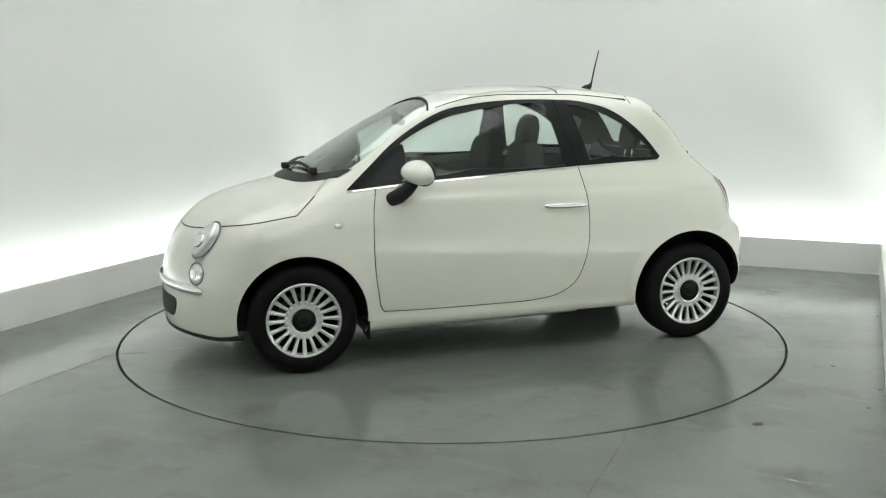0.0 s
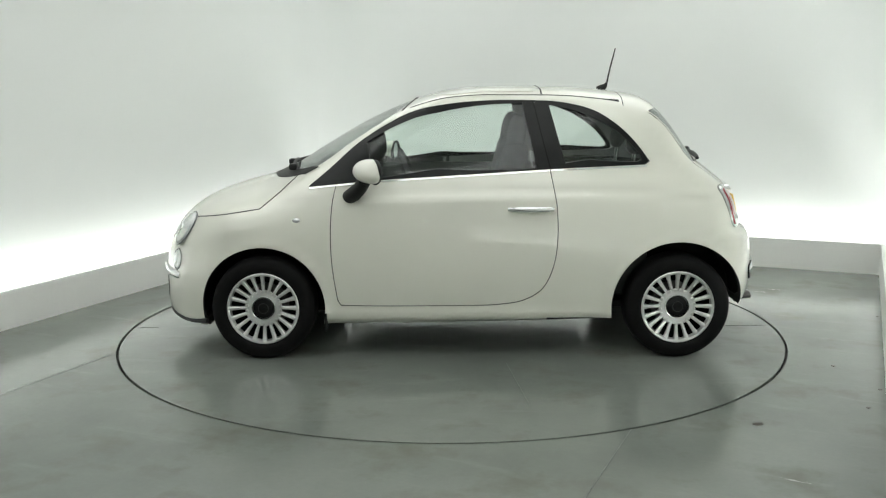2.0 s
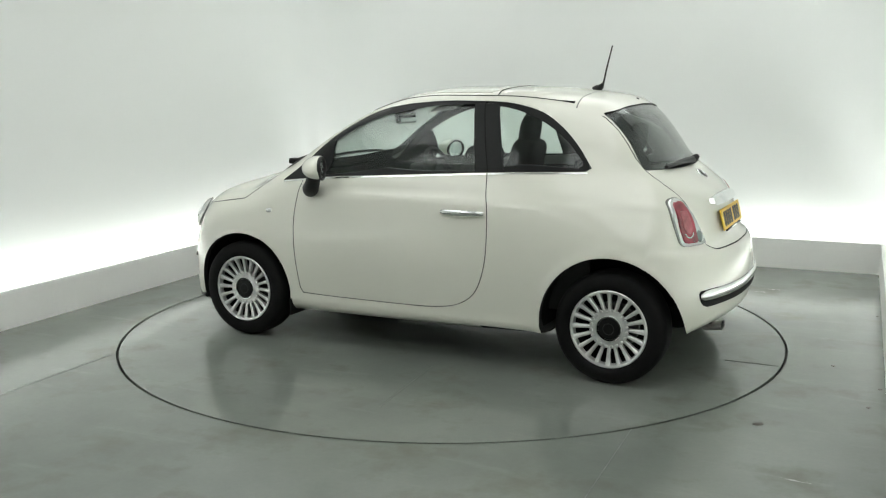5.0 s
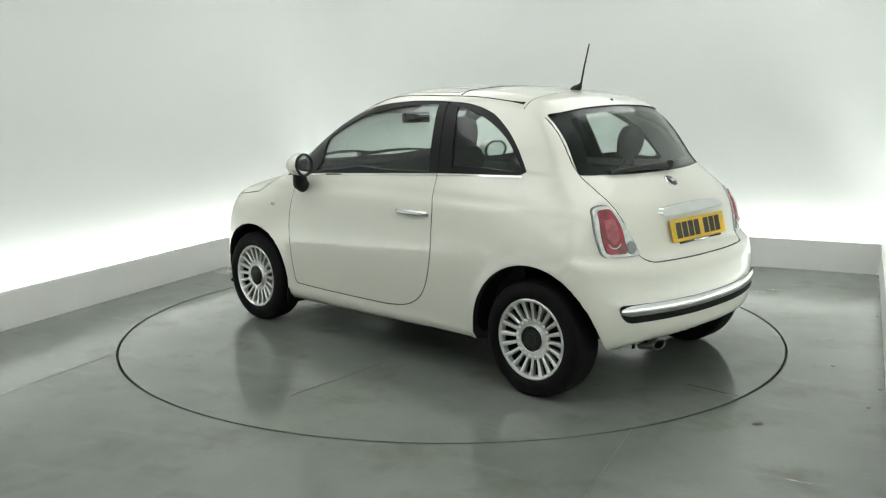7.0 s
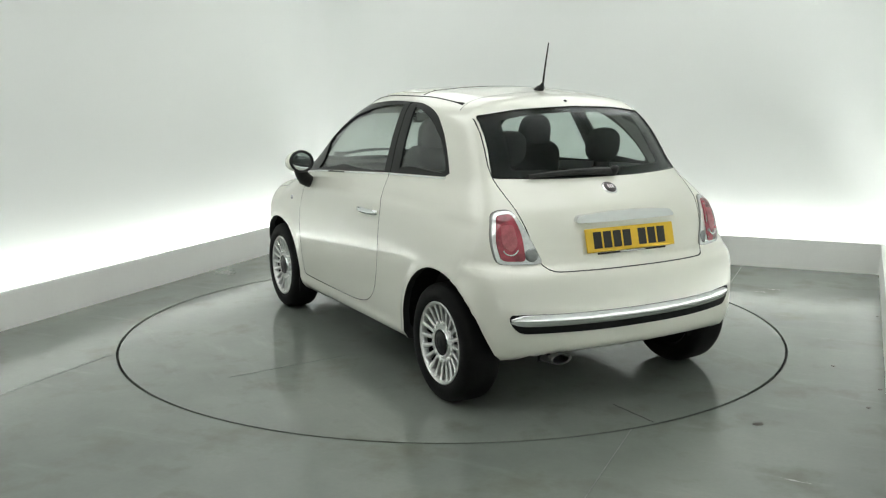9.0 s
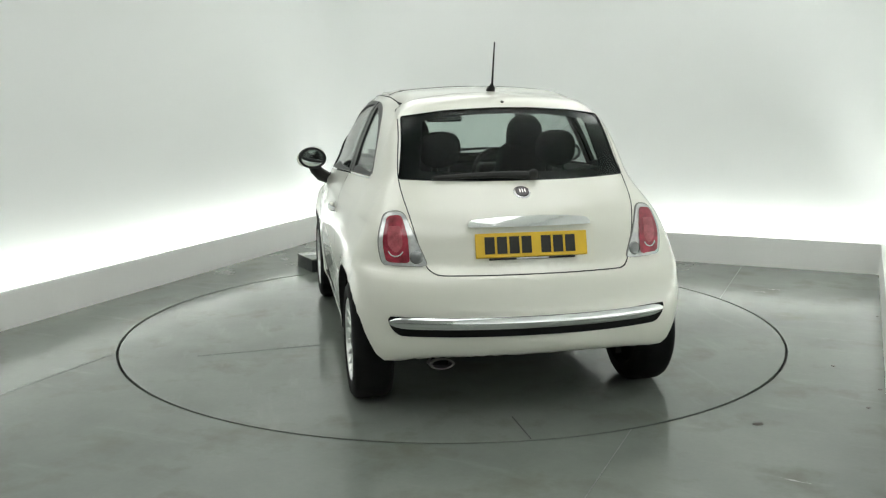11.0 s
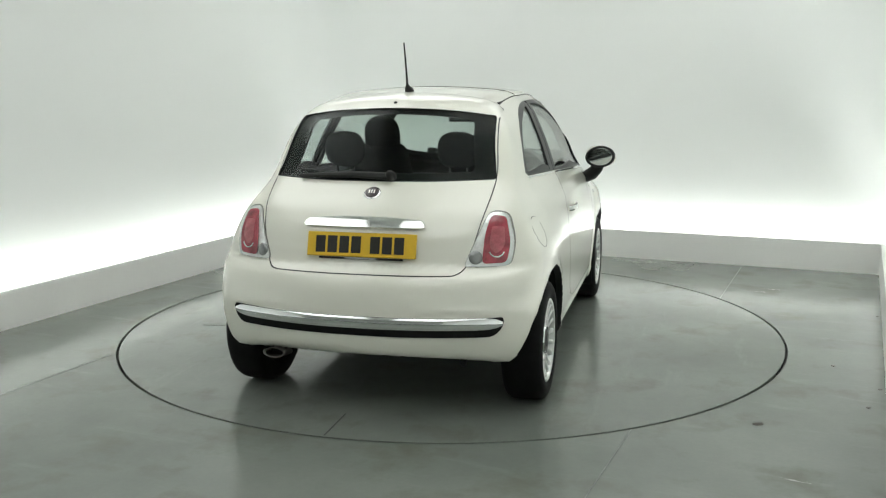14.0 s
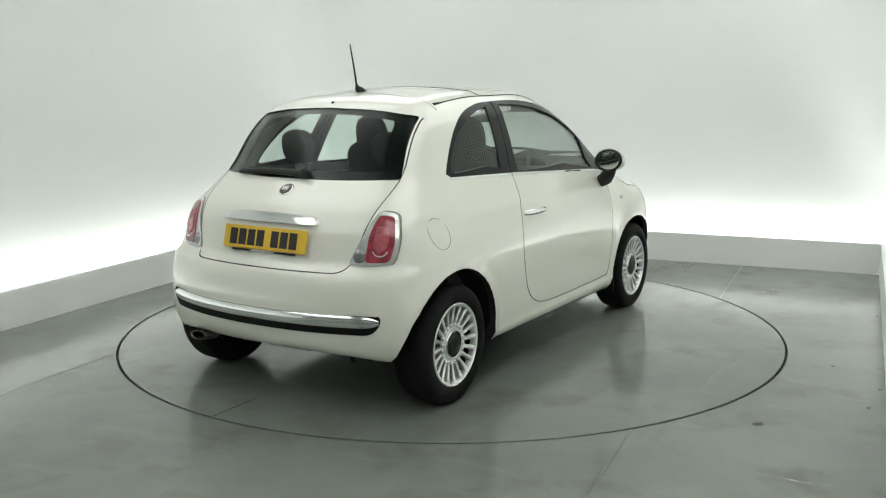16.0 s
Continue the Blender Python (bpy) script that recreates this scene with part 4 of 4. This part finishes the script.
    plate = part("number_plate", move_bm(box_bm(-0.004, 0.004, -0.26, 0.26, -0.0555, 0.0555, 0.003, 1), mp), M_YELLOW, gate, "yellow number plate with dark bars")
    y = 0.218
    for i in range(7):
        y -= 0.033 if i == 4 else 0
        b = move_bm(box_bm(-0.0052, -0.0035, y - 0.046, y, -0.0385, 0.0385), mp)
        part("bar", b, M_INK, plate, smooth=False)
        y -= 0.057
    b = move_bm(box_bm(-0.0055, 0.004, -0.20, 0.20, -0.066, -0.0565, 0.002, 1), mp)
    holder = part("plate_holder", b, M_PLASTIC, plate)
    b = move_bm(box_bm(-0.0062, -0.005, -0.075, 0.075, -0.0645, -0.058), mp)
    part("holder_bar", b, M_LENS, holder, smooth=False)
    # badge
    p = on_skin([(0, 1.018)], 0, -1, 0.0)
    m = facing(p[0], skin_normal(p)[0], (0, 0, 1))
    badge = part("badge", move_bm(dome(0.041, 0.041, 0.008), m), M_CHROME, gate, "round chrome badge with a dark centre")
    part("badge_centre", move_bm(dome(0.033, 0.033, 0.005), m @ pose(0, 0.0065, 0)), M_BADGE, badge)
    for k in (-0.012, 0.0, 0.012):
        part("badge_bar", move_bm(box_bm(k - 0.003, k + 0.003, 0.0098, 0.0125, -0.011, 0.011), m), M_ALLOY, badge, smooth=False)
    # rear wiper and washer jet
    ys = np.linspace(0.40, -0.07, 24)
    q = on_skin(np.stack([ys, 1.083 + 0.012 * np.sin(np.linspace(0, 2.6, 24))], 1), 0, -1, 0.02)
    wip = part("rear_wiper", tube(q, 0.010 + 0.012 * np.linspace(0.1, 1, 24), 8, flat=0.9), M_PLASTIC, gate, "black rear wiper")
    part("wiper_cap", move_bm(dome(0.026, 0.022, 0.04, 24), facing(q[-1], skin_normal(q[-1:])[0], (0, 0, 1))), M_PLASTIC, wip)
    p = on_skin([(-1.055, 0)], 2, 1, 0.0)
    part("washer_jet", move_bm(dome(0.009, 0.009, 0.006, 16), facing(p[0], skin_normal(p)[0], (1, 0, 0))), M_PLASTIC, gate)
    # dark inner border of the rear window, widened to stand for the dark pillars inside
    o = dense(REAR_LIGHT, 0.025)
    hole = np.array([(y * 0.81, 1.245 + (z - 1.245) * 0.80) for y, z in o])
    part("border_and_pillars", patch(inset(o, 0.004), 0, -1, -0.019, -0.025, 4, hole), M_DARK, gate)
    # exhaust
    bm = lathe([(0.019, -0.09), (0.034, -0.09), (0.036, 0.0), (0.033, 0.004), (0.028, 0.0), (0.026, -0.09)], 28)
    move_bm(bm, Matrix.Translation((-1.645, 0.425, 0.284)) @ pose(0, 0, 0, 0, 0, 90) @ pose(0, 0, 0, 8, 0, 0) @ Matrix.Diagonal((1.6, 1, 0.66, 1)))
    tip = part("exhaust_tip", bm, M_PIPE, car, "oval steel exhaust tip")
    # dark block put inside the tip as the shade of its hollow
    part("exhaust_bore_shade", box_bm(-1.60, -1.58, 0.385, 0.465, 0.265, 0.30, 0.008), M_DARK, tip)
    bm = lathe([(0.001, -0.26), (0.08, -0.25), (0.088, -0.22), (0.088, 0.22), (0.08, 0.25), (0.001, 0.26)], 28)
    part("silencer", move_bm(bm, Matrix.Translation((-1.42, 0.24, 0.315)) @ Matrix.Diagonal((1.0, 1, 0.7, 1))), M_DARK, car)
    # filler flap
    part("filler_flap_seam", patch(circle(-1.235, 0.833, 0.071), 1, -1, 0.0008, -0.004, 1, circle(-1.235, 0.833, 0.0693)), M_SEAM, car)


def roof_details(car):
    # glass roof panel given the body cream in place of its white reflection
    glass = dense(rounded([(0.235, 0.0), (0.20, 0.30), (0.13, 0.452), (-0.39, 0.452), (-0.40, 0.0), (-0.39, -0.452), (0.13, -0.452), (0.20, -0.30)], [0.1, 0.1, 0.05, 0.03, 0.1, 0.03, 0.05, 0.1], 5), 0.04)
    part("roof_panel", patch(glass, 2, 1, 0.0025, -0.01, 8), M_PAINT, car, "glass roof panel, its pale reflection painted as body cream")
    for s in (1, -1):
        xs = np.linspace(0.33, -0.85, 40)
        w = 0.003 + 0.012 * np.clip((-0.77 - xs) / 0.08, 0, 1)
        part("roof_ditch", strip(np.stack([xs, s * (0.486 - 0.012 * ((xs + 0.3) / 0.6) ** 2)], 1), 2, 1, w, 0.0016, -0.006), M_RUBBER, car)
    ys = np.linspace(0.475, -0.475, 30)
    part("roof_seam", strip(np.stack([np.full(30, -0.412), ys], 1), 2, 1, 0.008, 0.0016, -0.006), M_RUBBER, car)
    ys = np.linspace(0.47, -0.47, 30)
    part("screen_seam", strip(np.stack([0.305 + 0.07 * (ys / 0.47) ** 2 * 1.0, ys], 1), 2, 1, 0.012, 0.002, -0.012), M_RUBBER, car)
    z = float(on_skin([(-0.84, 0)], 2, 1, 0)[0][2])
    foot = tube([(-0.80, 0, z - 0.004), (-0.825, 0, z + 0.008), (-0.845, 0, z + 0.02), (-0.857, 0, z + 0.045)], [0.022, 0.022, 0.016, 0.006], 14)
    ant = part("aerial", foot, M_PLASTIC, car, "black roof aerial")
    part("rod", tube([(-0.852, 0, z + 0.02), (-0.872, 0, z + 0.12), (-0.903, 0, z + 0.245)], [0.0058, 0.0048, 0.0034], 10), M_PLASTIC, ant)


def interior(car):
    part("floor_pan", box_bm(-0.78, 1.25, -0.60, 0.60, 0.235, 0.26, 0.01), M_DARK, car)
    part("undertray", box_bm(-0.78, 0.78, -0.62, 0.62, 0.195, 0.222, 0.01), M_DARK, car)
    part("rear_axle", box_bm(-1.19, -1.11, -0.62, 0.62, 0.26, 0.33, 0.03, 3), M_DARK, car)
    bm = box_bm(0.42, 0.98, -0.615, 0.615, 0.60, 0.885, 0.06, 4)
    for v in bm.verts:
        if v.co.z > 0.8:
            v.co.z += 0.055 * max(0.0, 1 - abs(v.co.y) / 0.65)
    dash = part("dashboard", bm, M_TRIM, car, "charcoal dashboard")
    part("dash_panel", box_bm(0.408, 0.424, -0.58, 0.58, 0.70, 0.83, 0.008), M_IVORY, dash, "ivory dashboard panel")
    bm = box_bm(0.40, 0.56, -0.49, -0.23, 0.86, 1.0, 0.05, 4)
    part("instrument_hood", bm, M_TRIM, dash)
    m = Matrix.Translation((0.37, -0.36, 0.93)) @ pose(0, 0, 0, 0, 0, 90) @ pose(0, 0, 0, 25, 0, 0)
    sw = part("steering_wheel", move_bm(hoop(0.175, 0.175, 0.015, 48), m), M_TRIM, car)
    part("wheel_boss", move_bm(dome(0.06, 0.05, 0.03), m @ pose(0, -0.01, 0)), M_TRIM, sw)
    for a in (0, 180, 270):
        part("spoke", move_bm(box_bm(0.03, 0.17, -0.006, 0.006, -0.014, 0.014, 0.004), m @ pose(0, 0, 0, 0, a, 0)), M_TRIM, sw)
    for s in (1, -1):
        seat = part("front_seat", move_bm(cushion(0.50, 0.47, 0.15, 0.06), pose(0.06, s * 0.345, 0.46, 0, -8, 0)), M_FABRIC, car, "charcoal fabric front seat")
        bm = cushion(0.14, 0.47, 0.72, 0.065)
        for v in bm.verts:
            v.co.y *= 1 - 0.46 * max(0.0, v.co.z / 0.36) ** 1.6
            v.co.x += 0.025 * (abs(v.co.y) / 0.22) ** 2
        part("backrest", move_bm(bm, pose(-0.214, s * 0.345, 0.82, 0, -13, 0)), M_FABRIC, seat)
        bm = bmesh.new()
        bmesh.ops.create_uvsphere(bm, u_segments=24, v_segments=16, radius=1.0)
        for v in bm.verts:
            v.co = Vector((math.copysign(abs(v.co.x) ** 0.7, v.co.x) * 0.055, math.copysign(abs(v.co.y) ** 0.8, v.co.y) * 0.106, math.copysign(abs(v.co.z) ** 0.8, v.co.z) * 0.122))
        part("headrest", move_bm(bm, pose(-0.280, s * 0.335, 1.215, 0, -10, 0)), M_FABRIC, seat)
        for k in (-0.05, 0.05):
            part("headrest_post", tube([(-0.255, s * 0.335 + k, 1.03), (-0.27, s * 0.335 + k, 1.12)], 0.006, 8), M_CHROME, seat)
        rear = part("rear_seat", move_bm(cushion(0.44, 0.52, 0.16, 0.06), pose(-0.66, s * 0.275, 0.47, 0, -6, 0)), M_FABRIC, car, "charcoal fabric rear seat")
        part("backrest", move_bm(cushion(0.13, 0.53, 0.56, 0.055), pose(-0.915, s * 0.275, 0.74, 0, -14, 0)), M_FABRIC, rear)
        bm = bmesh.new()
        bmesh.ops.create_uvsphere(bm, u_segments=24, v_segments=16, radius=1.0)
        for v in bm.verts:
            v.co = Vector((math.copysign(abs(v.co.x) ** 0.7, v.co.x) * 0.045, math.copysign(abs(v.co.y) ** 0.75, v.co.y) * 0.104, math.copysign(abs(v.co.z) ** 0.75, v.co.z) * 0.092))
        part("headrest", move_bm(bm, pose(-0.985, s * 0.30, 1.190, 0, -10, 0)), M_FABRIC, rear)
        for k in (-0.045, 0.045):
            part("headrest_post", tube([(-0.965, s * 0.30 + k, 0.99), (-0.98, s * 0.30 + k, 1.12)], 0.006, 8), M_CHROME, rear)
        # inner door lining with an ivory insert
        part("door_lining", box_bm(-0.42, 0.70, min(s * 0.655, s * 0.69), max(s * 0.655, s * 0.69), 0.33, 0.985, 0.012), M_TRIM, car)
        part("side_lining", box_bm(-1.0, -0.47, min(s * 0.615, s * 0.65), max(s * 0.615, s * 0.65), 0.33, 1.02, 0.012), M_TRIM, car)
        part("sun_visor", move_bm(box_bm(-0.07, 0.07, -0.16, 0.16, -0.008, 0.008, 0.007), pose(0.27, s * 0.30, 1.375, 0, 24, 0)), M_IVORY, car)
    part("parcel_shelf", box_bm(-1.27, -1.0, -0.47, 0.47, 0.97, 0.99, 0.006), M_TRIM, car)
    mm = pose(0.43, 0, 1.305, 0, 8, 0)
    rv = part("interior_mirror", move_bm(box_bm(-0.012, 0.018, -0.115, 0.115, -0.032, 0.032, 0.012, 3), mm), M_PLASTIC, car)
    part("mirror_glass", move_bm(box_bm(-0.014, -0.0125, -0.10, 0.10, -0.024, 0.024), mm), M_MIRROR, rv, smooth=False)
    part("stem", tube([(0.44, 0, 1.33), (0.47, 0, 1.36)], 0.01, 8), M_PLASTIC, rv)


def build_car():
    car = new("car")
    tagged(car, "small cream-white three-door hatchback standing on the turntable", "car")
    made = car_shell(car)
    for x in (AXLE_F, AXLE_R):
        for s in (1, -1):
            wheel(car, x, s)
    for s in (1, -1):
        side_details(car, made, s)
    part("windscreen", patch(inset(dense(SCREEN, 0.03), 0.002), 2, 1, -0.006, -0.011, 8), M_SCREEN, car, "greenish tinted windscreen")
    part("rear_window", patch(inset(dense(REAR_LIGHT, 0.03), 0.002), 0, -1, -0.006, -0.011, 8), M_RGLASS, made["tailgate"], "dark tinted rear window")
    front_details(car)
    rear_details(car, made)
    roof_details(car)
    interior(car)
    return car


# ---------------------------------------------------------------- build
room()
floor_marks()
control_box()
deck = turntable()
car = build_car()


def motions():
    """The turntable and the car on it turn together, steadily."""
    times = [i * 0.5 for i in range(33)]
    spin = lambda t: pose(0, 0, 0, 0, 0, YAW0 - RATE * t)
    walk(deck, [(t, spin(t)) for t in times])
    walk(car, [(t, spin(t) @ pose(OFFX, OFFY, 0)) for t in times])


motions()
